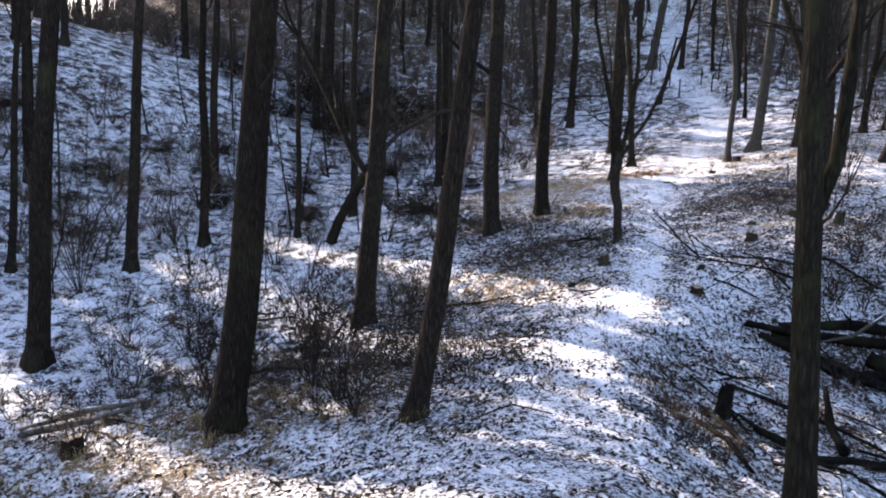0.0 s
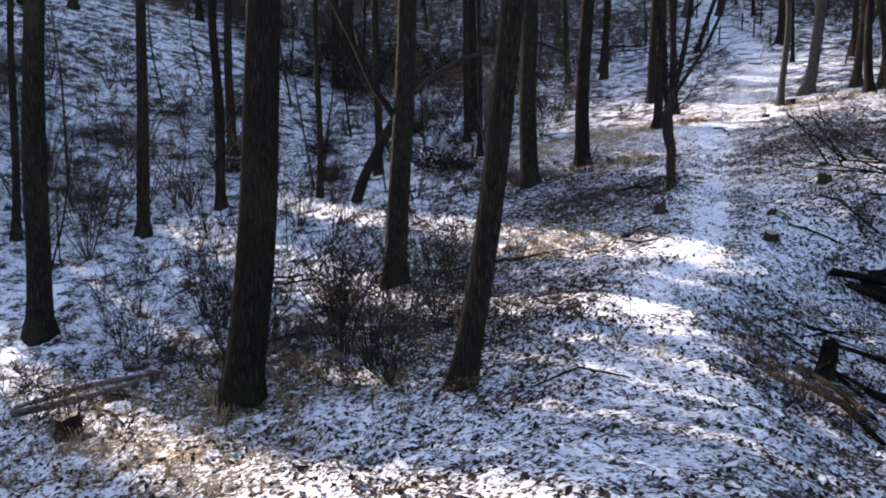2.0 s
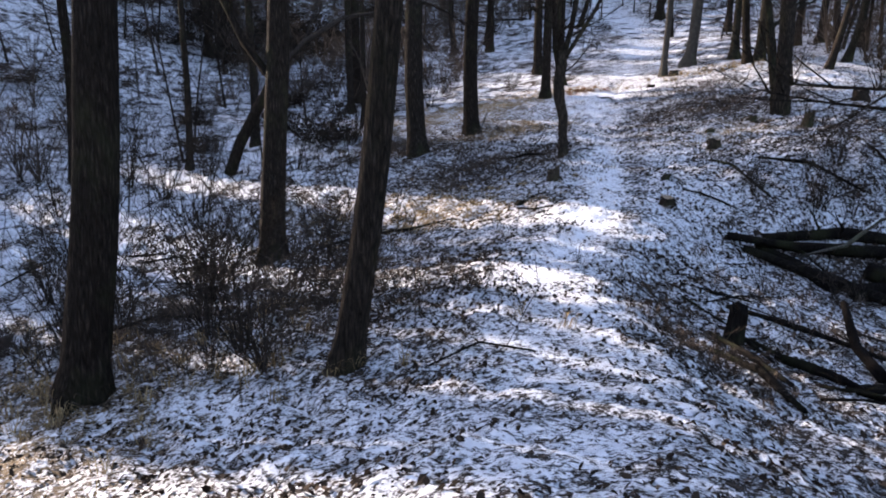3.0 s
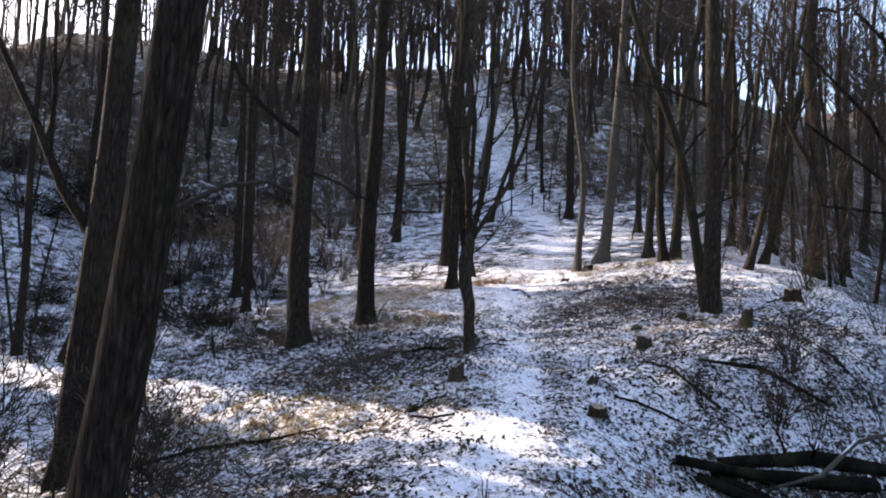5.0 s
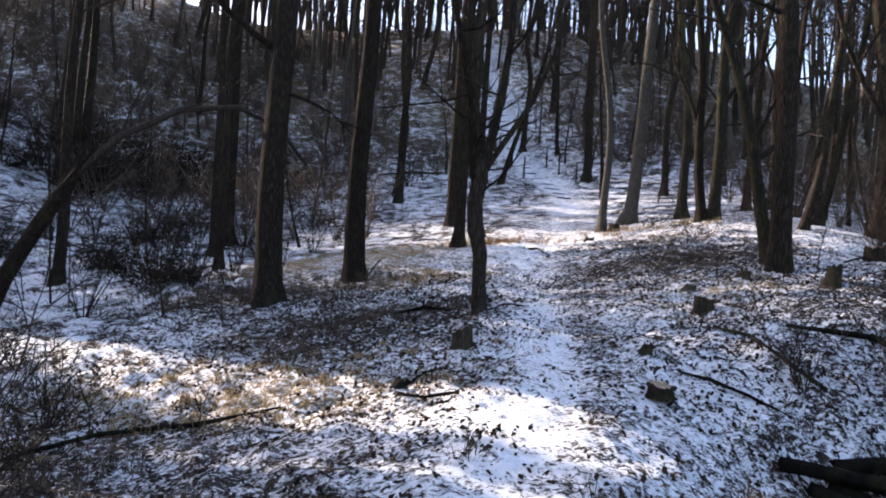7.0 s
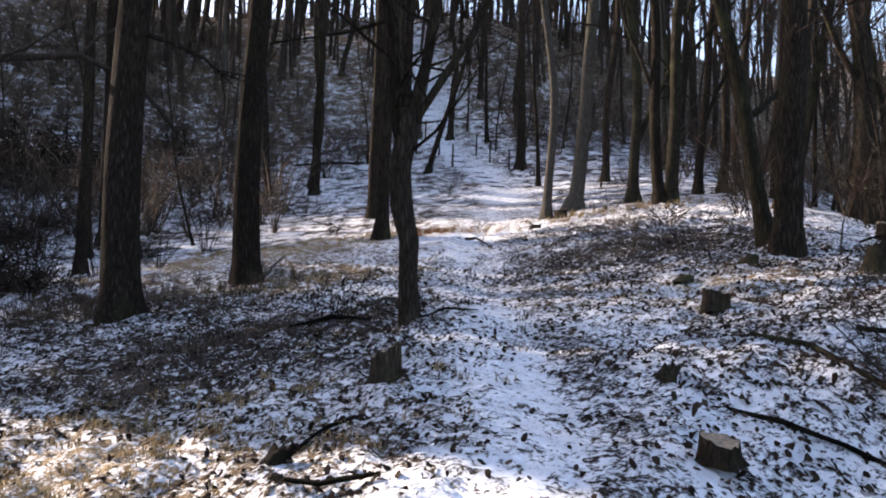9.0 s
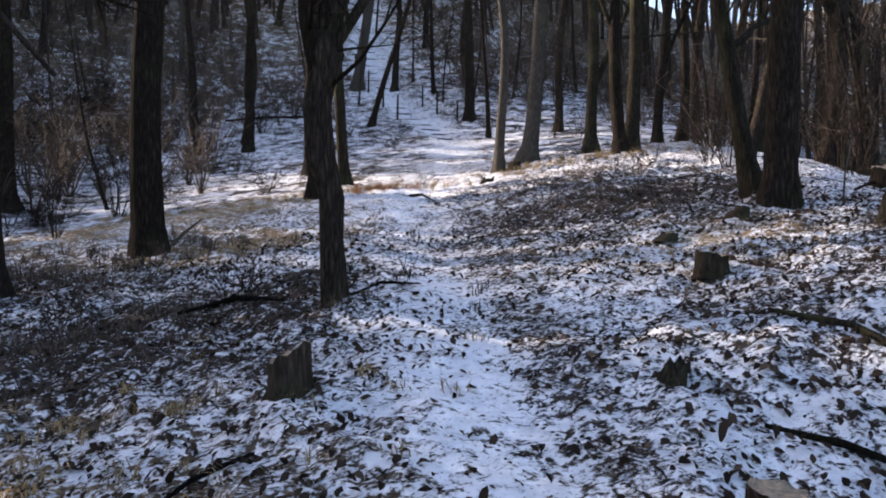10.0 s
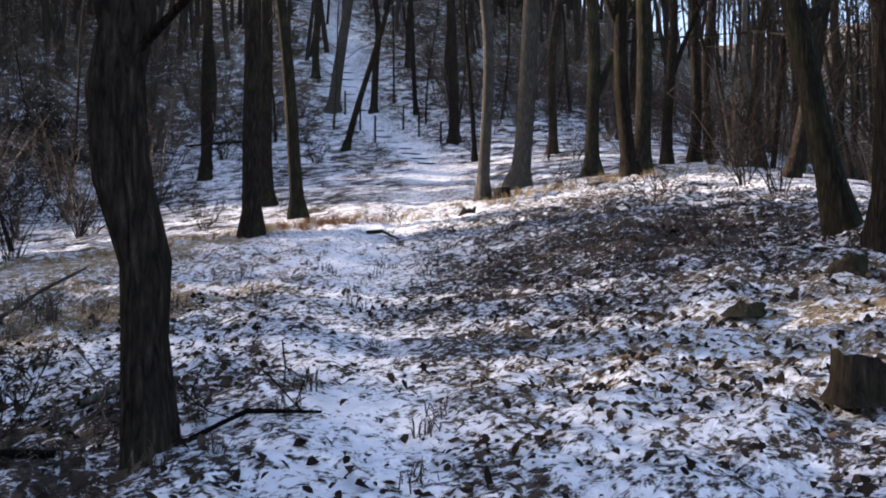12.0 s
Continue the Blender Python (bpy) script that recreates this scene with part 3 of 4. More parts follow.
def slanting_tree():
    """The smooth greenish tree at the top of the slope, with dead side branches and a second stem."""
    rng = random.Random(31)
    s, c = Shape(), Shape()
    axis = [Vector((-0.04 * z + 0.015 * math.sin(z * 1.3), 0.01 * z, z)) for z in np.linspace(-0.5, 10, 29)]
    s.tube(axis, [0.15 * (1 - p.z / 14) * (1 + 0.35 * math.exp(-max(p.z, 0) / 0.25)) for p in axis], 18,
           warp=lambda i, a: 1 + 0.04 * math.sin(3 * a + i * 0.4) + (0.12 if i in (9, 10) else 0.0) * math.cos(a + 2))
    for _ in range(7):
        z = rng.uniform(4, 9)
        grow(rng, c, at_height(axis, z), (rng.gauss(0, 1), rng.gauss(0, 1), 0.8), 2.0, 0.035, 2, 0.8, 4)
    ob = finish_tree(s, c, 4.27, 8.62, BARK_MOSS, "smooth greenish tree with dead side branches", name="slanting_tree", twig=BARK)
    fork = Shape()
    fork.tube([Vector(p) for p in ((-0.1, 0.05, 3.0), (0.12, 0.1, 3.6), (0.2, 0.1, 4.8), (0.3, 0.2, 7.5))], [0.075, 0.07, 0.06, 0.045], 12)
    part("limb", fork, BARK_MOSS, ob)
    for z, way, length in ((2.6, (-1, 0.2, 0.25), 1.15), (2.45, (-1, 0.3, -0.25), 1.1), (2.9, (1, 0.2, 0.5), 0.9)):
        dead = Shape()
        grow(rng, dead, at_height(axis, z), way, length, 0.02, 1, 0.7, 5)
        part("limb", dead, BARK, ob)
    return ob


slanting_tree()

# ---- woods around: trees copied from a few kinds ----
KINDS = []
for k in range(7):
    t, c, _, _ = tree_shapes(200 + k, 0.40, 18, lean_to((-3, 2, 5, 0, -1, 3, 1)[k]), 0.14 + 0.05 * (k % 3), first=(0.4, 0.5, 0.35, 0.45, 0.55, 0.38, 0.48)[k], limbs=13, sides=8, kids=4)
    KINDS.append(finish_tree(t, c, *((-24.0, 30.0), (-20.0, 41.0), (-27.0, 20.0), (-31.0, 36.0), (24.0, 48.0), (28.0, 40.0), (-18.0, 52.0))[k], (BARK, BARK, BARK_MOSS, BARK, BARK_GREY, BARK, BARK)[k],
                 "bare dark tree in the winter woods", "trees of the winter woods"))
# kinds for the added belt that keeps the sun off the trail
SHADE_TREES = []
for k in range(3):
    t, c, _, _ = tree_shapes(230 + k, 0.40, 23, lean_to((0.3, -0.6, 0.8)[k]), 0.04, first=0.72, limbs=9, sides=8, kids=3, limb_len=0.15, stubs=3)
    SHADE_TREES.append(finish_tree(t, c, *((-23.0, 44.0), (-29.0, 27.0), (-16.0, 47.0))[k], BARK, "tall clear-stemmed tree on the wooded slope", "tall trees on the slope"))
wood = random.Random(80)


def plant(x, y, d, tall, spin=None, kinds=KINDS, full=18):
    src = wood.choice(kinds)
    tip = 0.5 if kinds is not KINDS else 1.5
    m = pose(x, y, z_at(x, y) - 0.05, wood.gauss(0, tip), wood.gauss(0, tip), wood.uniform(0, 360) if spin is None else spin)
    return copy_thing(src, m @ Matrix.Diagonal((d / 0.40, d / 0.40, tall / full, 1)))


# close-standing trunks added sunward to shade the trail, mostly unseen; gaps let sunlight through
across, along = Vector((0.69, 0.72, 0)), Vector((-0.72, 0.69, 0))
GAPS = ((5.3, 6.1), (8.3, 8.75), (9.75, 10.35), (10.8, 12.6), (14.3, 15.95), (16.45, 16.7), (21.0, 21.5), (26.0, 32.2), (34.5, 35.2))
belt = random.Random(81)
v = -9.0
while v < 36:
    v += belt.uniform(0.16, 0.27)
    if any(a < v < b for a, b in GAPS):
        continue
    for _ in range(12):
        p = across * v + along * (8.2 + belt.uniform(22, 60))
        if 0.9 - p.x > (p.y - 0.9) * 0.56:
            break
    else:
        if not 16.5 < v < 26.4 and belt.random() < 0.55:
            continue
        p = across * v + along * (8.2 + belt.uniform(50, 72))
    plant(p.x, p.y, belt.uniform(0.38, 0.54), belt.uniform(22, 26), None, SHADE_TREES, 23)
# hillsides ahead and to the right, and behind
for _ in range(46):
    x, y = wood.uniform(-14, 34), wood.uniform(50, 74)
    if not 13.8 < 0.69 * x + 0.72 * y < 16.6 and not (26.0 < 0.69 * x + 0.72 * y < 33.4 and y < 64):
        plant(x, y, wood.uniform(0.2, 0.4), wood.uniform(13, 19))
for _ in range(28):
    plant(wood.uniform(20, 46), wood.uniform(14, 52), wood.uniform(0.16, 0.34), wood.uniform(11, 17))
for _ in range(14):
    plant(wood.uniform(-16, 20), wood.uniform(-24, -6), wood.uniform(0.3, 0.5), wood.uniform(15, 20))


def far_woods():
    """The distant trees along the ridges, past counting."""
    rng = random.Random(12)
    s = Shape()
    for k in range(600):
        if k >= 420:
            x, y = rng.uniform(-4, 40), rng.uniform(60, 92)
        elif k < 340:
            x, y = rng.uniform(-52, 60), rng.uniform(62, 96)
        else:
            x, y = rng.uniform(38, 75), rng.uniform(5, 70)
        if x < 0 and any(a < 0.69 * x + 0.72 * y < b for a, b in GAPS):
            continue
        z, tall, r = z_at(x, y), rng.uniform(11, 18), rng.uniform(0.08, 0.17)
        bend = Vector((rng.gauss(0, 0.06), rng.gauss(0, 0.06), 1))
        foot = Vector((x, y, z - 0.4))
        line = [foot, foot + bend * tall * 0.35 + Vector((rng.gauss(0, 0.2), 0, 0)), foot + bend * tall * 0.7 + Vector((rng.gauss(0, 0.3), 0, 0)), foot + bend * tall]
        s.tube(line, [r, r * 0.8, r * 0.5, 0.02], 5, cap=False)
        for _ in range(17):
            f = rng.uniform(0.25, 0.95)
            p = line[0].lerp(line[3], f)
            ang = rng.uniform(0, 6.28)
            ln = tall * rng.uniform(0.1, 0.24) * (1.2 - f)
            q = p + Vector((math.cos(ang) * ln, math.sin(ang) * ln, ln * rng.uniform(0.7, 1.6)))
            s.tube([p, p.lerp(q, 0.5) + Vector((0, 0, -0.1)), q], [r * 0.33, r * 0.22, 0.012], 3, cap=False)
            for _ in range(3):
                o = p.lerp(q, rng.uniform(0.3, 1))
                s.tube([o, o + Vector((rng.gauss(0, 0.6), rng.gauss(0, 0.6), rng.uniform(0.3, 1.3)))], [0.025, 0.008], 3, cap=False)
    ob = new("far_woods", s.mesh("far_woods", TWIG))
    return tagged(ob, "dense bare woods along the far ridges", "trees", kind="stuff")


far_woods()


# ---- understorey ----
SAPLINGS = []
for k in range(4):
    t, c, _, _ = tree_shapes(300 + k, 0.10, 7.5, lean_to((-4, 6, 3, -7)[k]), 0.10, first=0.16, limbs=13, sides=6, limb_len=0.3, kids=4, stubs=3, flare=0.3)
    SAPLINGS.append(finish_tree(t, c, *((-5.5, 36.0), (2.4, 41.0), (18.0, 27.0), (9.0, 49.0))[k], (BARK, TWIG, BARK_MOSS, BARK)[k], "slender bare sapling in the undergrowth", "saplings of the undergrowth", name="sapling"))


def sapling(x, y, size=1.0):
    src = wood.choice(SAPLINGS)
    return copy_thing(src, pose(x, y, z_at(x, y) - 0.03, wood.gauss(0, 4), wood.gauss(0, 4), wood.uniform(0, 360)) @ Matrix.Diagonal((size, size, size, 1)))


for _ in range(26):
    x, y, size = wood.uniform(-16, 3), wood.uniform(38, 58), wood.uniform(0.6, 1.3)
    if not 26.3 < 0.69 * x + 0.72 * y < 30.5:
        sapling(x, y, size)
for _ in range(30):
    sapling(wood.uniform(15, 36), wood.uniform(24, 58), wood.uniform(0.5, 1.5))
for _ in range(12):
    x, y, size = wood.uniform(-7, 0), wood.uniform(20, 30), wood.uniform(0.25, 0.5)
    if not 13.6 < 0.69 * x + 0.72 * y < 16.6:
        sapling(x, y, size)
for _ in range(16):
    sapling(wood.uniform(-15, -5), wood.uniform(17, 38), wood.uniform(0.3, 0.9))
for x, y, size in ((16.5, 27.0, 0.9), (18.0, 30.0, 1.1), (20.0, 32.5, 1.0), (17.0, 24.5, 0.8), (19.5, 27.5, 1.1), (2.0, 35.5, 0.8), (-2.0, 32.5, 0.7), (11.5, 50.0, 1.0), (16.5, 48.5, 1.1), (15.0, 53.0, 1.2)):
    sapling(x, y, size)


def shrub_source(seed, stems, tall, spread, x, y, label, group):
    """A many-stemmed bare shrub: each stem with its twigs is a part."""
    rng = random.Random(seed)
    ob = new("shrub")
    ob.location = (x, y, float(surface(x, y)) - 0.02)
    for k in range(stems):
        s = Shape()
        ang = rng.uniform(0, 6.28)
        out = rng.uniform(0.1, spread)
        foot = (math.cos(ang) * 0.09 * rng.random(), math.sin(ang) * 0.09 * rng.random(), -0.05)
        pts = crook(rng, foot, (math.cos(ang) * out, math.sin(ang) * out, 1), tall * rng.uniform(0.55, 1.1), 6, 0.19, 0.02)
        r = rng.uniform(0.006, 0.014) * (tall / 1.3) ** 0.5
        s.tube(pts, [r * (1 - 0.13 * i) for i in range(7)], 5, cap=False)
        for _ in range(4):
            i = rng.randint(1, 5)
            grow(rng, s, pts[i].lerp(pts[i + 1], rng.random()), (rng.gauss(0, 1), rng.gauss(0, 1), rng.uniform(0, 1.2)), tall * rng.uniform(0.15, 0.4), r * 0.45, 1, 0.9, 4)
        part("stem", s, TWIG, ob)
    return tagged(ob, label, "shrub", group)


def wand_shrub(seed, stems, tall, x, y, label, group):
    """A clump of tall upright wands that fork near their tops."""
    rng = random.Random(seed)
    ob = new("shrub")
    ob.location = (x, y, float(surface(x, y)) - 0.02)
    for k in range(stems):
        s = Shape()
        ang, out = rng.uniform(0, 6.28), rng.uniform(0.05, 0.5)
        foot = (math.cos(ang) * 0.16 * rng.random(), math.sin(ang) * 0.16 * rng.random(), -0.05)
        pts = crook(rng, foot, (math.cos(ang) * out, math.sin(ang) * out, 1), tall * rng.uniform(0.5, 1.1), 8, 0.09, -0.01)
        r = rng.uniform(0.006, 0.013)
        s.tube(pts, [r * (1 - 0.1 * i) for i in range(9)], 5, cap=False)
        for _ in range(4):
            i = rng.randint(3, 7)
            grow(rng, s, pts[i].lerp(pts[i + 1], rng.random()), (rng.gauss(0, 1), rng.gauss(0, 1), rng.uniform(0.2, 1.4)), tall * rng.uniform(0.14, 0.34), r * 0.5, 1, 0.7, 3)
        part("stem", s, BARK if k % 3 else TWIG, ob)
    return tagged(ob, label, "shrub", group)


SHRUBS = [
    shrub_source(41, 15, 1.35, 0.55, -0.55, 12.0, "bare vase-shaped shrub of many dark stems", "bare shrubs"),
    shrub_source(42, 10, 1.0, 0.9, -2.5, 14.2, "bare spreading shrub beside a thick trunk", "bare shrubs"),
    shrub_source(43, 8, 0.75, 1.2, -1.25, 12.15, "low bare shrub in the snow", "bare shrubs"),
    shrub_source(44, 12, 1.7, 0.7, -1.9, 15.0, "tall bare twiggy shrub", "bare shrubs"),
]
SHRUBS += [
    wand_shrub(45, 18, 2.3, -0.9, 12.9, "tall clump of thin upright bare wands", "tall bare shrubs"),
    wand_shrub(46, 12, 3.0, -3.7, 16.4, "tall thin bare shrub arching over brush", "tall bare shrubs"),
]


def shrub(kind, x, y, size=1.0):
    return copy_thing(SHRUBS[kind], pose(x, y, float(surface(x, y)) - 0.02, 0, 0, wood.uniform(0, 360)) @ Matrix.Diagonal((size, size, size, 1)))


shrub(1, -3.3, 13.5, 1.1), shrub(3, -0.6, 14.6, 1.0), shrub(1, -0.1, 13.8, 0.9), shrub(3, -3.2, 15.6, 1.0)
shrub(2, -4.3, 14.7, 1.2), shrub(1, -5.2, 15.3, 1.2), shrub(3, -6.1, 16.2, 0.9), shrub(2, -6.8, 14.1, 1.3)
shrub(0, -4.4, 16.8, 0.9), shrub(3, -2.3, 17.6, 0.9), shrub(1, -0.4, 17.8, 0.9), shrub(2, 0.9, 13.3, 0.9)
shrub(2, 1.7, 13.2, 0.6), shrub(1, -1.5, 21.4, 0.9), shrub(0, -0.4, 19.1, 0.75), shrub(3, -1.8, 20.0, 0.8)
shrub(2, 0.5, 26.1, 1.2), shrub(1, -0.8, 26.6, 1.2), shrub(3, -1.8, 34.9, 1.0), shrub(1, -3.6, 33.4, 1.4)
shrub(1, 7.9, 15.5, 0.9), shrub(0, 8.5, 17.5, 0.8), shrub(3, 7.5, 17.8, 0.7), shrub(3, 9.3, 18.4, 0.9), shrub(2, 4.1, 11.2, 0.7)
shrub(2, 3.9, 12.3, 0.7), shrub(1, 12.6, 22.6, 0.8), shrub(2, 11.9, 30.8, 0.9), shrub(2, 4.0, 22.2, 0.9), shrub(2, 2.6, 22.3, 0.8)
shrub(1, -0.6, 29.0, 1.2), shrub(3, 0.5, 31.5, 0.8), shrub(1, 8.5, 30.9, 0.5), shrub(3, -5.2, 19.0, 0.9), shrub(1, -7.6, 18.6, 1.0)
shrub(2, 10.9, 26.6, 1.0), shrub(3, 13.2, 27.6, 0.9), shrub(0, 10.2, 15.8, 0.9), shrub(3, 8.9, 14.2, 0.8)
shrub(4, -1.5, 13.9, 1.1), shrub(5, -0.3, 15.6, 0.9), shrub(4, 0.2, 14.6, 0.8), shrub(5, -2.1, 16.2, 0.9), shrub(4, -3.4, 14.4, 0.8), shrub(5, -5.0, 17.6, 0.9)
shrub(5, -3.3, 21.6, 0.9), shrub(4, -4.6, 23.4, 1.1), shrub(4, -5.8, 24.8, 1.1), shrub(5, -4.0, 25.4, 0.9), shrub(5, -6.6, 22.2, 0.9)
shrub(4, -1.6, 24.9, 0.9), shrub(4, -0.2, 27.6, 1.0), shrub(5, 0.6, 29.2, 0.8), shrub(4, 1.6, 29.6, 0.7), shrub(4, 2.4, 33.0, 0.9), shrub(5, -6.6, 18.0, 0.8)
shrub(5, 12.4, 26.0, 0.8), shrub(4, 14.6, 25.4, 0.9), shrub(5, 15.8, 27.0, 1.0), shrub(4, 10.3, 17.4, 0.8), shrub(5, 9.0, 17.3, 0.6), shrub(4, 12.0, 19.6, 0.9), shrub(5, 15.2, 33.4, 1.0), shrub(4, 17.6, 33.0, 1.1)
shrub(1, 3.4, 36.2, 1.3), shrub(2, 5.2, 38.4, 1.5), shrub(1, 4.2, 41.6, 1.5), shrub(2, 8.6, 42.4, 1.2), shrub(1, 9.8, 45.0, 1.3), shrub(2, 2.2, 39.0, 1.5), shrub(0, 6.9, 47.2, 1.3), shrub(1, 0.9, 42.6, 1.6)
shrub(2, 10.6, 41.2, 1.0), shrub(1, 5.6, 34.6, 1.0), shrub(2, 12.2, 44.6, 1.0), shrub(3, 8.4, 50.5, 1.2), shrub(2, 15.3, 43.8, 1.3), shrub(1, 16.2, 38.0, 1.3)
shrub(0, -4.62, 12.0, 0.7), shrub(1, -5.7, 13.0, 0.8), shrub(2, -3.6, 11.4, 0.6)


def thicket_source(seed, x, y):
    """A dense dark bush: crowded crooked stems that keep some withered leaves."""
    rng = random.Random(seed)
    ob = new("thicket")
    ob.location = (x, y, z_at(x, y) - 0.05)
    leaves = Shape()
    for _ in range(20):
        s = Shape()
        ang, out = rng.uniform(0, 6.28), rng.uniform(0.2, 1.3)
        foot = (math.cos(ang) * 0.3 * rng.random(), math.sin(ang) * 0.3 * rng.random(), -0.05)
        pts = crook(rng, foot, (math.cos(ang) * out, math.sin(ang) * out, 1), rng.uniform(1.0, 1.9), 6, 0.22, -0.04)
        s.tube(pts, [0.018 * (1 - 0.12 * i) for i in range(7)], 4, cap=False)
        for _ in range(9):
            i = rng.randint(1, 5)
            p = pts[i].lerp(pts[i + 1], rng.random())
            grow(rng, s, p, (rng.gauss(0, 1), rng.gauss(0, 1), rng.uniform(-0.3, 0.9)), rng.uniform(0.3, 0.7), 0.009, 1, 1.0, 4)
            for _ in range(9):
                c = p + Vector((rng.gauss(0, 0.2), rng.gauss(0, 0.2), rng.gauss(0.05, 0.16)))
                a = Vector((rng.gauss(0, 1), rng.gauss(0, 1), rng.gauss(-0.6, 0.6))).normalized() * rng.uniform(0.03, 0.055)
                b = a.orthogonal().normalized() * rng.uniform(0.014, 0.024)
                leaves.quad(c - a, c + b, c + a, c - b)
        part("stem", s, WET, ob)
    part("withered_leaves", leaves, LEAF, ob)["kind"] = "stuff"
    return tagged(ob, "dense dark thicket of crooked stems and withered leaves", "shrub", "dark thickets of the ravine")


THICKETS = [thicket_source(71, -3.8, 44.5), thicket_source(72, -1.2, 28.6), thicket_source(73, -6.5, 46.0)]
for x, y, size in ((-2.6, 45.6, 1.5), (-5.2, 44.6, 1.7), (-4.6, 47.6, 1.7), (-8.2, 46.6, 1.6), (-6.4, 42.4, 1.4), (-9.6, 43.2, 1.5), (-1.6, 48.2, 1.3), (1.6, 47.6, 1.1), (-12.8, 47.2, 1.4), (0.4, 51.5, 1.2), (-9.8, 51.4, 1.4),
                   (-2.9, 31.6, 0.7), (-0.4, 28.2, 0.45), (-4.8, 28.4, 0.6), (-6.0, 33.0, 0.8), (0.9, 33.4, 0.5), (-8.6, 29.8, 0.7), (-3.0, 36.5, 0.7),
                   (-11.6, 25.6, 0.6), (-12.6, 30.6, 0.8), (-10.5, 36.5, 0.9)):
    copy_thing(wood.choice(THICKETS), pose(x, y, z_at(x, y) - 0.05, 0, 0, wood.uniform(0, 360)) @ Matrix.Diagonal((size, size, size * wood.uniform(0.75, 1.0), 1)))
# low heaps of dark debris on the ravine's far side
for x, y, size in ((-13.0, 34.8, 1.0), (-14.3, 30.6, 0.9), (-13.1, 28.4, 0.7), (-12.6, 26.2, 0.6), (-4.7, 30.2, 0.5), (-9.3, 33.0, 0.7), (-18.5, 34.0, 1.1), (-2.4, 39.4, 1.0), (-16.4, 31.5, 0.8), (-10.6, 30.8, 0.6)):
    copy_thing(wood.choice(THICKETS), pose(x, y, z_at(x, y) - 0.05, 0, 0, wood.uniform(0, 360)) @ Matrix.Diagonal((size, size, size * 0.35, 1)))


def undergrowth():
    """Brush on the far slopes, past counting."""
    rng = random.Random(8)
    s = Shape()
    for k in range(1220):
        if k < 330 or k >= 860:
            x = rng.uniform(-30, 5)
            y = rng.uniform(36 if x > -6 else 47, 70)
        elif k < 570:
            x, y = rng.uniform(4, 32), rng.uniform(48, 74)
        elif k < 790:
            x, y = rng.uniform(16, 44), rng.uniform(18, 56)
        else:
            x, y = rng.uniform(-22, -8), rng.uniform(20, 36)
        if abs(x - float(trail(y))) < 2.2:
            continue
        foot = Vector((x, y, z_at(x, y) - 0.1))
        tall = rng.uniform(0.7, 2.9)
        for _ in range(11):
            ang, out = rng.uniform(0, 6.28), rng.uniform(0.1, 0.75)
            tip = foot + Vector((math.cos(ang) * out * tall, math.sin(ang) * out * tall, tall * rng.uniform(0.6, 1.1)))
            s.tube([foot, foot.lerp(tip, 0.5) + Vector((0, 0, 0.12 * tall)), tip], [0.016, 0.012, 0.006], 3, cap=False)
            for _ in range(4):
                o = foot.lerp(tip, rng.uniform(0.3, 1)) + Vector((0, 0, 0.05))
                s.tube([o, o + Vector((rng.gauss(0, 0.35), rng.gauss(0, 0.35), rng.uniform(0.05, 0.5)))], [0.009, 0.005], 3, cap=False)
    ob = new("undergrowth", s.mesh("undergrowth", BRUSH))
    return tagged(ob, "grey-brown bare brush on the far slopes", "brush", kind="stuff")


undergrowth()

# ---- stumps, logs and fallen branches ----


def stump(x, y, d, tall, tilt, azim, label, snowy=True, seed=0, bark=BARK):
    """A cut stump: bark-covered body, slanting cut face and a cap of snow."""
    ob = new("stump")
    ob.location = (x, y, float(surface(x, y)))
    n, rings = 18, ((-0.12, 1.35), (0.0, 1.22), (0.3, 1.05), (0.65, 1.0), (1.0, 0.97))
    body, cut, cap = Shape(), Shape(), Shape()
    ca, sa = math.cos(radians(azim)), math.sin(radians(azim))

    def rim(f, scale, lift=0.0):
        out = []
        for k in range(n):
            a = 6.28319 * k / n
            r = d / 2 * scale * (1 + 0.13 * math.sin(3 * a + seed) + 0.07 * math.sin(7 * a + seed * 2) + (0.14 * math.cos(4 * a + seed) if f <= 0 else 0))
            px, py = r * math.cos(a), r * math.sin(a)
            z = f * tall + (px * ca + py * sa) * math.tan(radians(tilt)) * max(f, 0) + lift + max(f - 0.5, 0) * 0.09 * tall * (math.sin(5 * a + seed * 3) + math.sin(9 * a + seed))
            out.append(Vector((px, py, z)))
        return out

    for f, scale in rings:
        body.verts += rim(f, scale)
    for i in range(len(rings) - 1):
        for k in range(n):
            j = (k + 1) % n
            body.faces.append((i * n + k, i * n + j, (i + 1) * n + j, (i + 1) * n + k))
    part("body", body, bark, ob)
    cut.verts += rim(1.0, 0.96, 0.0) + [Vector((0, 0, tall - 0.01))]
    cut.faces += [(k, (k + 1) % n, n) for k in range(n)]
    part("cut_face", cut, CUT, ob, "weathered sawn wood", flat=True)
    if snowy:
        for scale, lift in ((0.9, 0.003), (0.84, 0.022), (0.6, 0.032)):
            cap.verts += rim(1.0, scale, lift)
        for i in range(2):
            for k in range(n):
                j = (k + 1) % n
                cap.faces.append((i * n + k, i * n + j, (i + 1) * n + j, (i + 1) * n + k))
        cap.faces.append(tuple(range(2 * n, 3 * n)))
        part("snow_cap", cap, SNOW, ob, "thin cap of snow")
    return tagged(ob, label, "stump")


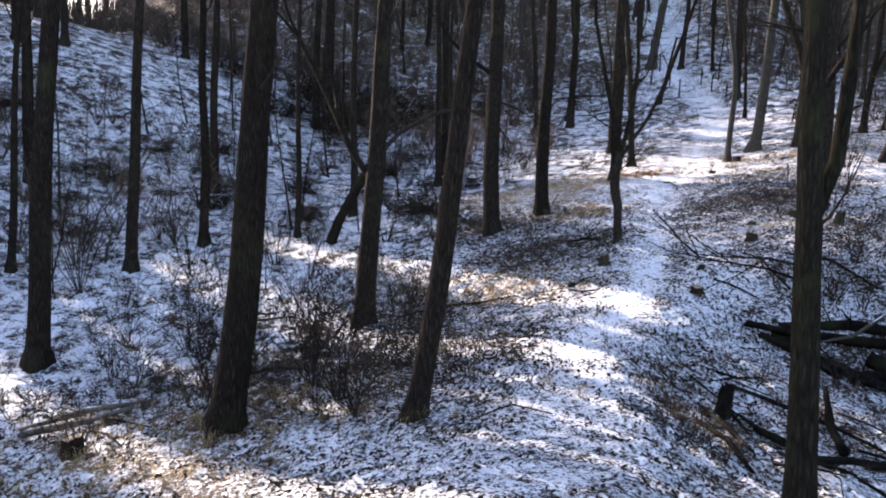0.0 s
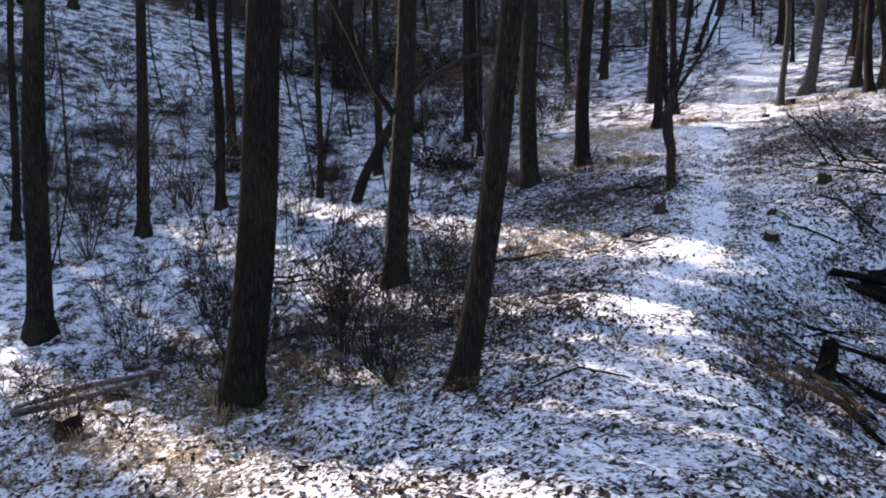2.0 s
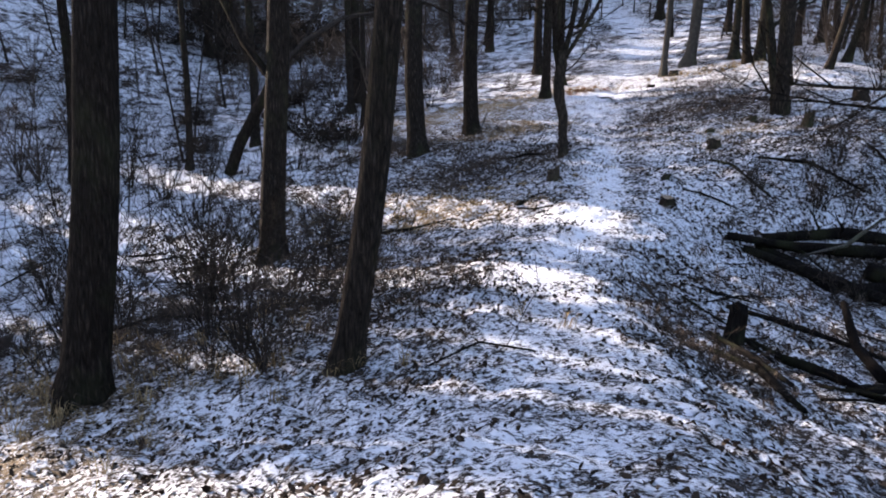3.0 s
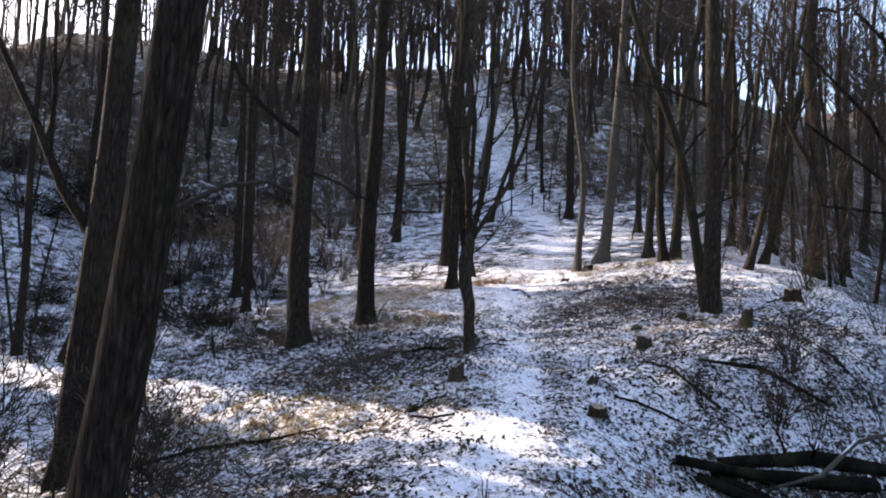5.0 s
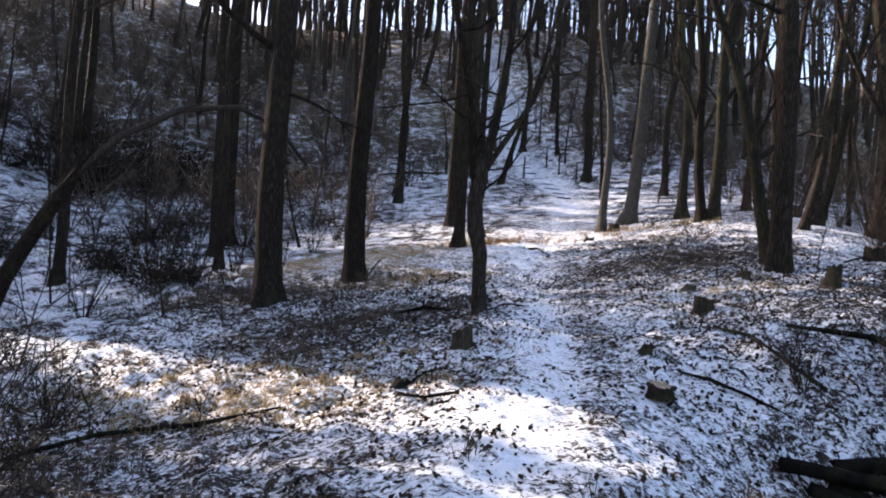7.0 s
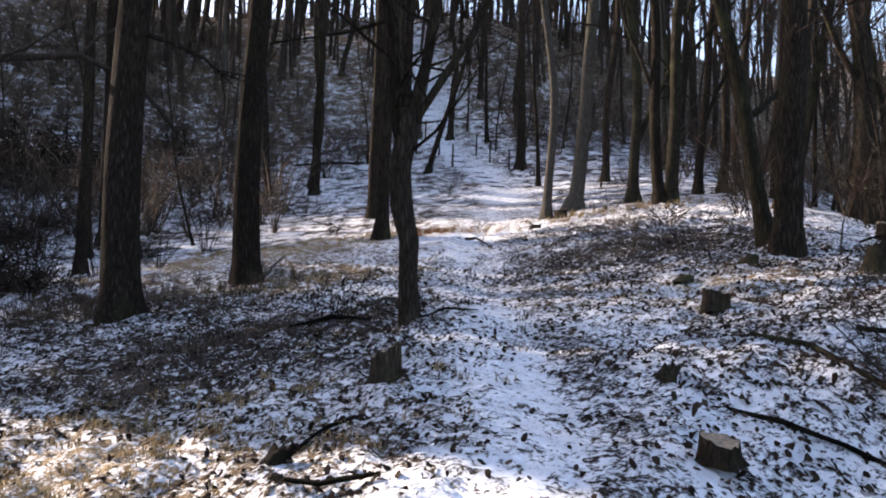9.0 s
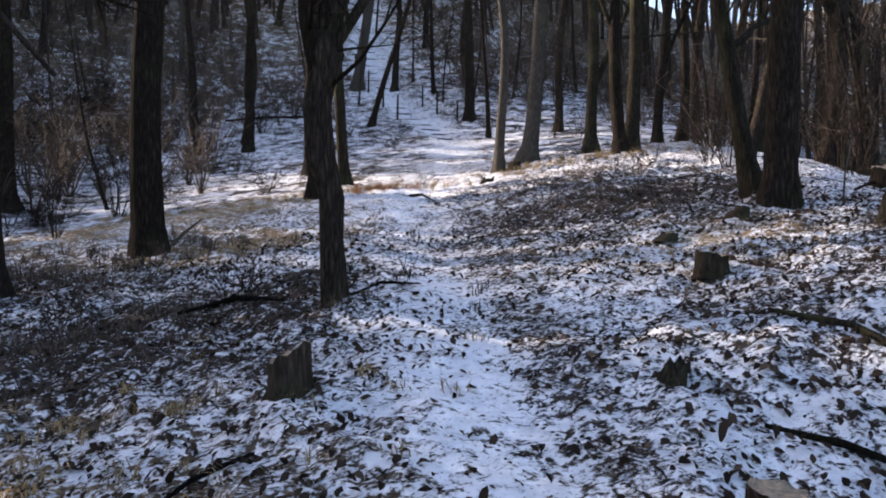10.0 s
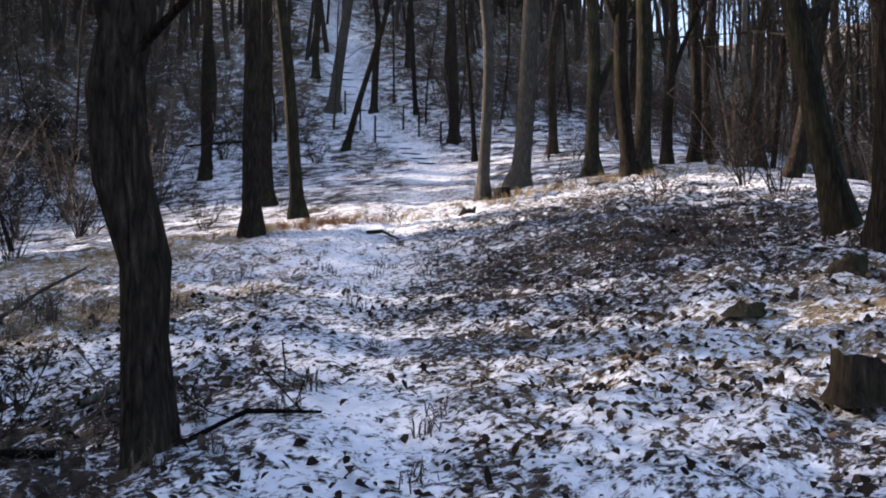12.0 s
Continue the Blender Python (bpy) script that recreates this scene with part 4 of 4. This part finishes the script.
stump(5.71, 17.5, 0.23, 0.13, 14, 105, "short dark stump with a pale sawn top", False, seed=1)
stump(4.10, 19.6, 0.24, 0.27, 30, -20, "mossy brown stump with a slanting pale cut top", False, seed=2, bark=STUMP)
stump(7.88, 20.7, 0.27, 0.19, 12, 160, "broad low stump with a weathered sawn top", False, seed=4, bark=STUMP)
stump(-4.75, 12.1, 0.30, 0.26, 10, 20, "low dark stump below the slope", False, seed=6)
stump(10.9, 31.5, 0.30, 0.2, 5, 0, "small dark stump on the brow", False, seed=7)
stump(12.6, 23.1, 0.34, 0.30, 10, 50, "rounded dark stump at the knoll's edge", False, seed=8)


def fallen(points, radii, label, name="log", bark=WET, snowy=False, twigs=0, seed=0, lift=0.0):
    """A fallen stem along ground points (x, y, height above ground)."""
    rng = random.Random(seed)
    ob = new(name)
    x0, y0 = points[0][0], points[0][1]
    base = Vector((x0, y0, float(surface(x0, y0))))
    ob.location = base
    pts = [Vector((x, y, float(surface(x, y)) + h)) - base for x, y, h in points]
    fine = []
    for a, b in zip(pts, pts[1:]):
        fine += [a.lerp(b, k / 4) for k in range(4)]
    fine.append(pts[-1])
    rad = list(np.interp(np.linspace(0, 1, len(fine)), np.linspace(0, 1, len(radii)), radii))
    s = Shape()
    s.tube(fine, rad, 10 if max(radii) > 0.04 else 6, warp=lambda i, a: 1 + 0.14 * math.sin(2 * a + i * 0.9 + seed) + 0.09 * math.sin(5 * a - i * 1.7))
    part("stem", s, bark, ob)
    if snowy:
        c = Shape()
        c.tube([p + Vector((0, 0, r * 0.78)) for p, r in zip(fine[1:-1], rad[1:-1])], [r * 0.42 * rng.uniform(0.1, 1) for r in rad[1:-1]], 8)
        part("snow_cap", c, SNOW, ob, "line of snow along the top")
    for _ in range(twigs):
        t = Shape()
        p = fine[rng.randint(2, len(fine) - 1)]
        grow(rng, t, p, (rng.gauss(0, 1), rng.gauss(0, 1), rng.uniform(0.1, 0.8)), rng.uniform(0.3, 0.9), max(radii) * 0.3, 1, 0.8, 3)
        part("twig", t, bark, ob)
    return tagged(ob, label, "log" if name == "log" else "branch")


def snag(x, y, d, tall, label, seed, bark=BARK_MOSS):
    """A rotten stem broken off short, with a splintered top."""
    rng = random.Random(seed)
    s = Shape()
    n = 12
    rag = [rng.uniform(0.55, 1.15) for _ in range(n)]
    for f, scale in ((-0.2, 1.4), (0.0, 1.2), (0.4, 1.0), (0.75, 0.95), (1.0, 0.8)):
        for k in range(n):
            a = 6.28319 * k / n
            r = d / 2 * scale * (1 + 0.12 * math.sin(3 * a + seed))
            s.verts.append(Vector((r * math.cos(a) + 0.06 * f, r * math.sin(a), tall * (f if f < 0.7 else f * rag[k]))))
    s.verts.append(Vector((0.05, 0, tall * 0.45)))
    for i in range(4):
        for k in range(n):
            j = (k + 1) % n
            s.faces.append((i * n + k, i * n + j, (i + 1) * n + j, (i + 1) * n + k))
    s.faces += [(4 * n + k, 4 * n + (k + 1) % n, 5 * n) for k in range(n)]
    ob = new("snag", s.mesh("snag", bark))
    ob.location = (x, y, float(surface(x, y)))
    return tagged(ob, label, "stump")


snag(4.82, 12.7, 0.22, 0.42, "dark broken snag on the gully's edge", 5, WET)
snag(6.12, 18.78, 0.15, 0.17, "small dark broken snag in the snow", 7)
snag(9.35, 22.15, 0.24, 0.17, "low mossy snag leaning in leaves", 12)
snag(3.19, 18.38, 0.16, 0.11, "low rotten stump remnant in tawny grass", 8, WET)
snag(8.25, 21.9, 0.2, 0.08, "small mossy stump remnant on the knoll", 9)
snag(9.5, 29.8, 0.24, 0.16, "small dark stump on the trail's brow", 10, BARK)
snag(9.95, 20.7, 0.22, 0.32, "mossy broken snag on the knoll", 6)

fallen(((6.45, 16.6, 0.12), (7.6, 16.55, 0.16), (9.3, 16.5, 0.2)), (0.06, 0.09, 0.10), "thick dark log atop a log pile", seed=1)
fallen(((6.7, 16.55, 0.05), (7.7, 16.0, 0.1), (8.7, 15.4, 0.1)), (0.07, 0.10, 0.09), "dark log in a pile", twigs=3, seed=2)
fallen(((7.2, 16.9, 0.0), (8.6, 16.9, 0.02), (10.4, 16.9, 0.05)), (0.09, 0.11, 0.11), "thick dark log lying in a pile", twigs=4, seed=3)
fallen(((7.6, 16.3, 0.2), (8.4, 16.4, 0.35), (9.2, 16.75, 0.5), (9.9, 16.9, 0.55)), (0.02, 0.032, 0.034, 0.028), "pale bent branch across a log pile", name="fallen_branch", bark=BARK_GREY, snowy=True, seed=4)
fallen(((8.1, 15.6, 0.08), (9.0, 15.9, 0.15), (10.2, 15.9, 0.2)), (0.12, 0.14, 0.13), "dark log half under snow", twigs=3, seed=5)
fallen(((8.6, 16.1, 0.25), (9.4, 15.4, 0.3), (10.3, 14.8, 0.3)), (0.13, 0.14, 0.12), "dark rotten log on a pile", twigs=4, seed=6)
fallen(((7.0, 16.7, 0.0), (7.5, 16.3, 0.05), (7.9, 15.7, 0.02)), (0.08, 0.09, 0.06), "short dark log end in the snow", seed=7)
fallen(((9.0, 15.2, 0.1), (9.9, 14.2, 0.1), (10.6, 13.2, 0.1)), (0.12, 0.13, 0.10), "dark log lying down the gully", seed=14)
fallen(((5.3, 14.0, 0.03), (6.0, 13.6, 0.08), (6.7, 13.2, 0.05), (7.4, 12.7, 0.04)), (0.035, 0.04, 0.035, 0.02), "long dark pole lying on the snow", name="fallen_branch", seed=8, twigs=2)
fallen(((4.5, 12.7, 0.05), (4.6, 11.9, 0.08), (4.75, 11.2, 0.05)), (0.03, 0.036, 0.025), "dark fallen branch below the trail", name="fallen_branch", seed=9, twigs=2)
fallen(((4.2, 11.9, 0.02), (4.4, 11.2, 0.06), (4.5, 10.5, 0.02)), (0.035, 0.04, 0.03), "broken dark branch below the trail", name="fallen_branch", seed=10)
fallen(((5.2, 12.4, 0.04), (5.5, 11.9, 0.08), (6.1, 11.6, 0.04)), (0.05, 0.055, 0.04), "stubby dark branch on the snow", name="fallen_branch", seed=11)
fallen(((6.7, 13.6, 0.5), (6.55, 13.0, 0.2), (6.4, 12.2, 0.05)), (0.045, 0.06, 0.08), "dark broken snag leaning in the gully", name="fallen_branch", seed=12, twigs=1)
fallen(((5.7, 11.6, 0.05), (6.3, 11.8, 0.12), (7.1, 12.0, 0.12)), (0.05, 0.06, 0.05), "dark stout branch in the gully", name="fallen_branch", seed=13)
fallen(((6.25, 18.2, 0.03), (6.5, 17.95, 0.04), (6.78, 17.7, 0.03), (7.1, 17.4, 0.02)), (0.014, 0.02, 0.02, 0.016), "straight dark pole lying in the snow", name="fallen_branch", seed=15)
fallen(((7.3, 19.35, 0.03), (7.45, 18.8, 0.05), (7.5, 18.2, 0.04), (7.7, 17.7, 0.03)), (0.018, 0.025, 0.028, 0.02), "rotting log sunk in leaves", twigs=1, seed=16, bark=BARK_MOSS)
fallen(((4.4, 21.9, 0.03), (4.0, 22.0, 0.1), (3.5, 21.8, 0.03)), (0.02, 0.025, 0.015), "thin dark branch by a crooked tree", name="fallen_branch", seed=19, twigs=2)
fallen(((4.95, 21.75, 0.02), (5.25, 21.9, 0.05), (5.6, 21.8, 0.02)), (0.012, 0.014, 0.007), "thin dark branch across the trailside", name="fallen_branch", seed=20, twigs=2)
fallen(((1.1, 10.9, 0.02), (1.6, 11.2, 0.05), (2.1, 11.0, 0.02)), (0.01, 0.013, 0.009), "thin curved twig on the snow", name="fallen_branch", seed=21, twigs=2)
fallen(((-6.3, 13.4, 0.05), (-5.4, 13.9, 0.12), (-4.4, 14.2, 0.1)), (0.04, 0.05, 0.03), "weathered pole among brush", name="fallen_branch", bark=WOOD, snowy=True, seed=22)
fallen(((-6.0, 12.9, 0.05), (-5.2, 13.3, 0.1), (-4.6, 13.8, 0.15)), (0.06, 0.05, 0.04), "weathered branch among brush", name="fallen_branch", bark=WOOD, seed=23)
fallen(((-0.6, 18.2, 0.03), (0.3, 18.4, 0.06), (1.2, 18.5, 0.04), (2.0, 18.6, 0.02)), (0.02, 0.028, 0.025, 0.012), "thin dark branch on the snow", name="fallen_branch", seed=24, twigs=3)
fallen(((5.6, 49.6, 0.06), (7.2, 49.4, 0.08), (8.8, 49.0, 0.06)), (0.04, 0.06, 0.04), "long dark log across the far slope", seed=25)
fallen(((8.0, 18.9, 0.03), (8.8, 18.4, 0.06), (9.5, 17.7, 0.05)), (0.025, 0.035, 0.025), "dark branch on the gully's edge", name="fallen_branch", seed=28, twigs=2)

fallen(((3.4, 25.95, 0.04), (3.65, 27.2, 0.09), (3.95, 28.6, 0.1)), (0.018, 0.022, 0.012), "pale thin pole lying on the brown bank", name="fallen_branch", bark=BARK_GREY, seed=42)
fallen(((4.45, 22.55, 0.04), (4.7, 22.62, 0.1), (4.95, 22.8, 0.05)), (0.022, 0.026, 0.015), "pale broken branch by a crooked tree", name="fallen_branch", bark=BARK_GREY, seed=43, twigs=1)
fallen(((3.15, 18.0, 0.03), (3.4, 17.85, 0.05), (3.7, 17.68, 0.03)), (0.014, 0.019, 0.012), "short rotten log piece in sunlit litter", bark=WET, seed=44)
fallen(((3.3, 18.6, 0.02), (3.55, 18.78, 0.05), (3.85, 18.98, 0.04)), (0.012, 0.015, 0.01), "dark straight pole lying on leaves", name="fallen_branch", seed=45)

# fallen twigs and poles tangled down the gully and through the brush
strew = random.Random(61)
for k in range(58):
    if k < 34:
        x, y, way = strew.uniform(4.6, 10.5), strew.uniform(10.4, 16.6), strew.gauss(-0.6, 0.7)
        if x < float(trail(y)) + 1.9:
            continue
    elif k < 48:
        x, y, way = strew.uniform(-6.5, 0.3), strew.uniform(11.5, 19.5), strew.uniform(-1.5, 1.5)
    else:
        x, y, way = strew.uniform(7.6, 12.5), strew.uniform(18.5, 29), strew.uniform(-1.5, 1.5)
    ln, r = strew.uniform(0.5, 1.6), strew.uniform(0.008, 0.03)
    dx, dy, bow = math.cos(way) * ln / 2, math.sin(way) * ln / 2, strew.uniform(-0.1, 0.1)
    fallen(((x - dx, y - dy, r), (x - dy * bow, y + dx * bow, r + 0.05), (x + dx, y + dy, r * 0.8)), (r, r * 0.9, r * 0.5),
           "thin dark broken branch lying on snowy ground", name="fallen_branch", bark=WET if k % 4 else TWIG, seed=100 + k, twigs=strew.randint(0, 3))["group"] = "broken branches on the ground"

fallen(((10.45, 21.75, 0.0), (10.5, 21.77, 0.35), (10.62, 21.78, 0.75)), (0.012, 0.011, 0.006), "thin pale dead stick standing beside a trunk", name="dead_stick", bark=BARK_GREY, seed=41)

# ---- the far steps and their posts ----


def timber_step(x, y, wide, turn):
    """One tread of the trail's timber steps, with snow behind it."""
    s, c = Shape(), Shape()
    ob = new("timber_step")
    ob.matrix_world = pose(x, y, z_at(x, y), 0, 0, turn)
    s.tube([Vector((-wide / 2, 0, 0.02)), Vector((0, 0, 0.025)), Vector((wide / 2, 0, 0.02))], [0.028, 0.032, 0.028], 8)
    part("timber", s, BARK, ob)
    c.tube([Vector((-wide / 2 + 0.15, 0.10, 0.0)), Vector((0, 0.12, 0.01)), Vector((wide / 2 - 0.2, 0.10, 0.0))], [0.05, 0.065, 0.05], 8)
    part("snow_tread", c, SNOW, ob, "trodden snow")
    return tagged(ob, "dark timber trail step with snow behind it", "step", "timber steps of the trail")


for k, y in enumerate(np.linspace(43, 60, 17)):
    timber_step(float(trail(y)) + 0.12 * math.sin(k * 2.3), float(y), 1.0 + 0.15 * math.sin(k * 1.7), 6 + 6 * math.sin(k * 3.1))


def post(x, y, tall):
    s = Shape()
    s.tube([Vector((0, 0, -0.2)), Vector((0, 0, tall * 0.5)), Vector((0.01, 0, tall))], [0.045, 0.042, 0.038], 8)
    ob = new("post", s.mesh("post", BARK))
    ob.location = (x, y, z_at(x, y))
    return tagged(ob, "dark wooden post beside the timber steps", "post", "posts beside the steps")


post(12.4, 51.8, 1.1), post(12.5, 49.4, 1.1), post(12.55, 47.2, 1.1), post(14.3, 49.2, 1.0), post(14.5, 47.7, 1.0), post(12.3, 54.2, 1.2), post(12.1, 56.5, 1.2), post(14.9, 46.2, 0.9)

# ---- loose litter ----


def leaf_litter(name, count, x0, x1, y0, y1, seed, label):
    """Curled fallen leaves lying on the snow, thickest off the trodden line."""
    rng = np.random.default_rng(seed)
    x, y = rng.uniform(x0, x1, count * 2), rng.uniform(y0, y1, count * 2)
    u = x - trail(y)
    patch = np.sin(x * 2.1 + 1.3 * np.sin(y * 1.7)) * np.sin(y * 2.4 + 1.1 * np.sin(x * 1.9))
    keep = rng.random(count * 2) < np.clip(0.62 + 0.4 * patch - 0.45 * np.exp(-(u / 0.8) ** 2), 0.06, 1)
    x, y = x[keep][:count], y[keep][:count]
    n = len(x)
    z = surface(x, y) + rng.uniform(0.004, 0.03, n)
    ang, size = rng.uniform(0, 6.283, n), 0.011 + 0.026 * rng.random(n) ** 1.7
    dx, dy = np.cos(ang), np.sin(ang)
    slope_x = (height(x + 0.1, y) - height(x - 0.1, y)) / 0.2
    slope_y = (height(x, y + 0.1) - height(x, y - 0.1)) / 0.2
    tip, roll, curl = rng.normal(0, 0.4, n), rng.normal(0, 0.4, n), rng.uniform(0.0, 1.0, n)
    verts = []
    for a, b, up in ((-1, 0, 0.3), (-0.25, -0.62, 1), (-0.25, 0.62, 1), (0.45, -0.5, 0.9), (0.45, 0.5, 0.9), (1.1, 0, 0.0)):
        px, py = size * (a * dx - b * dy), size * (a * dy + b * dx)
        pz = size * (a * tip + b * roll + curl * abs(b) * up) + slope_x * px + slope_y * py
        verts.append(np.stack([x + px, y + py, z + pz], -1))
    verts = np.stack(verts, 1).reshape(-1, 3)
    k = np.arange(n)[:, None] * 6
    quads = np.concatenate([k + np.array([[1, 3, 4, 2]])]).tolist()
    tris = np.concatenate([k + np.array([[0, 1, 2]]), k + np.array([[3, 5, 4]])]).tolist()
    me = bpy.data.meshes.new(name)
    me.from_pydata(verts.tolist(), [], quads + tris)
    me.materials.append(LEAF)
    return tagged(new(name, me), label, "leaves", kind="stuff")


leaf_litter("leaf_litter", 34000, -1.0, 11.5, 12.5, 25.5, 1, "brown curled leaves strewn over thin snow")
leaf_litter("leaf_litter", 22000, -7.0, 5.5, 7.0, 15.5, 2, "brown curled leaves strewn below the slope")


def grass(name, tufts, centre, spread, tall, material, label, seed, per=16):
    """Tufts of dry blades."""
    rng = np.random.default_rng(seed)
    s = Shape()
    for _ in range(tufts):
        x, y = rng.normal(centre[0], spread[0]), rng.normal(centre[1], spread[1])
        z = float(surface(x, y)) - 0.01
        for _ in range(per):
            ang, ln, lean = rng.uniform(0, 6.283), tall * rng.uniform(0.4, 1.1), rng.uniform(0.15, 1.3)
            bx, by = x + rng.normal(0, 0.04), y + rng.normal(0, 0.04)
            w = rng.uniform(0.002, 0.005)
            cx, cy = math.cos(ang), math.sin(ang)
            mid = Vector((bx + cx * ln * lean * 0.35, by + cy * ln * lean * 0.35, z + ln * 0.55))
            tip = Vector((bx + cx * ln * lean, by + cy * ln * lean, z + ln * (0.9 - 0.45 * lean)))
            side = Vector((-cy * w, cx * w, 0))
            base = Vector((bx, by, z))
            s.quad(base - side, base + side, mid + side, mid - side)
            s.quad(mid - side, mid + side, tip + side * 0.2, tip - side * 0.2)
    return tagged(new(name, s.mesh(name, material)), label, "grass", kind="stuff")


grass("dry_grass", 240, (1.5, 19.3), (1.4, 0.7), 0.13, STRAW, "tawny dry grass standing through snow", 1)
grass("dry_grass", 130, (4.2, 25.6), (1.3, 0.4), 0.08, STRAW, "flattened tawny grass on the bank", 2, 10)
grass("dry_grass", 50, (8.2, 21.5), (0.7, 0.35), 0.05, STRAW, "flattened tawny grass about a stump", 3, 10)
grass("dry_grass", 130, (5.0, 31.3), (2.0, 0.7), 0.16, STRAW, "tawny dry grass along the bank's brow", 4)
grass("rusty_fern", 44, (7.4, 30.7), (0.55, 0.3), 0.2, RUST, "rust-coloured dead fern beside the trail", 5, 22)
grass("dry_grass", 90, (4.1, 12.2), (0.4, 1.2), 0.16, BRUSH, "dry grass along the gully's edge", 6)
grass("dry_grass", 160, (-3.3, 12.6), (2.2, 1.4), 0.3, STRAW, "dry grass among brush", 7)
grass("brown_weeds", 160, (3.2, 22.0), (1.0, 0.6), 0.14, BRUSH, "dark withered weeds on a brown bank", 8)
grass("brown_weeds", 220, (1.2, 25.6), (1.6, 0.9), 0.3, BRUSH, "dark withered weeds below tree trunks", 9)
grass("brown_weeds", 260, (9.8, 25.8), (1.7, 1.3), 0.13, BRUSH, "dark withered weeds on the knoll", 10)
grass("dry_grass", 110, (11.8, 30.6), (1.8, 0.5), 0.2, STRAW, "dry grass along the knoll's brow", 11)
grass("brown_weeds", 260, (-2.6, 15.0), (2.4, 1.4), 0.4, BRUSH, "tangled brown weeds in brush", 12)
grass("brown_weeds", 150, (-8.0, 24.0), (4.0, 5.0), 0.4, BRUSH, "dark withered weeds in the ravine", 14, 12)
grass("brown_weeds", 160, (9.0, 14.5), (1.6, 2.0), 0.35, BRUSH, "dark withered weeds in the gully", 15, 12)
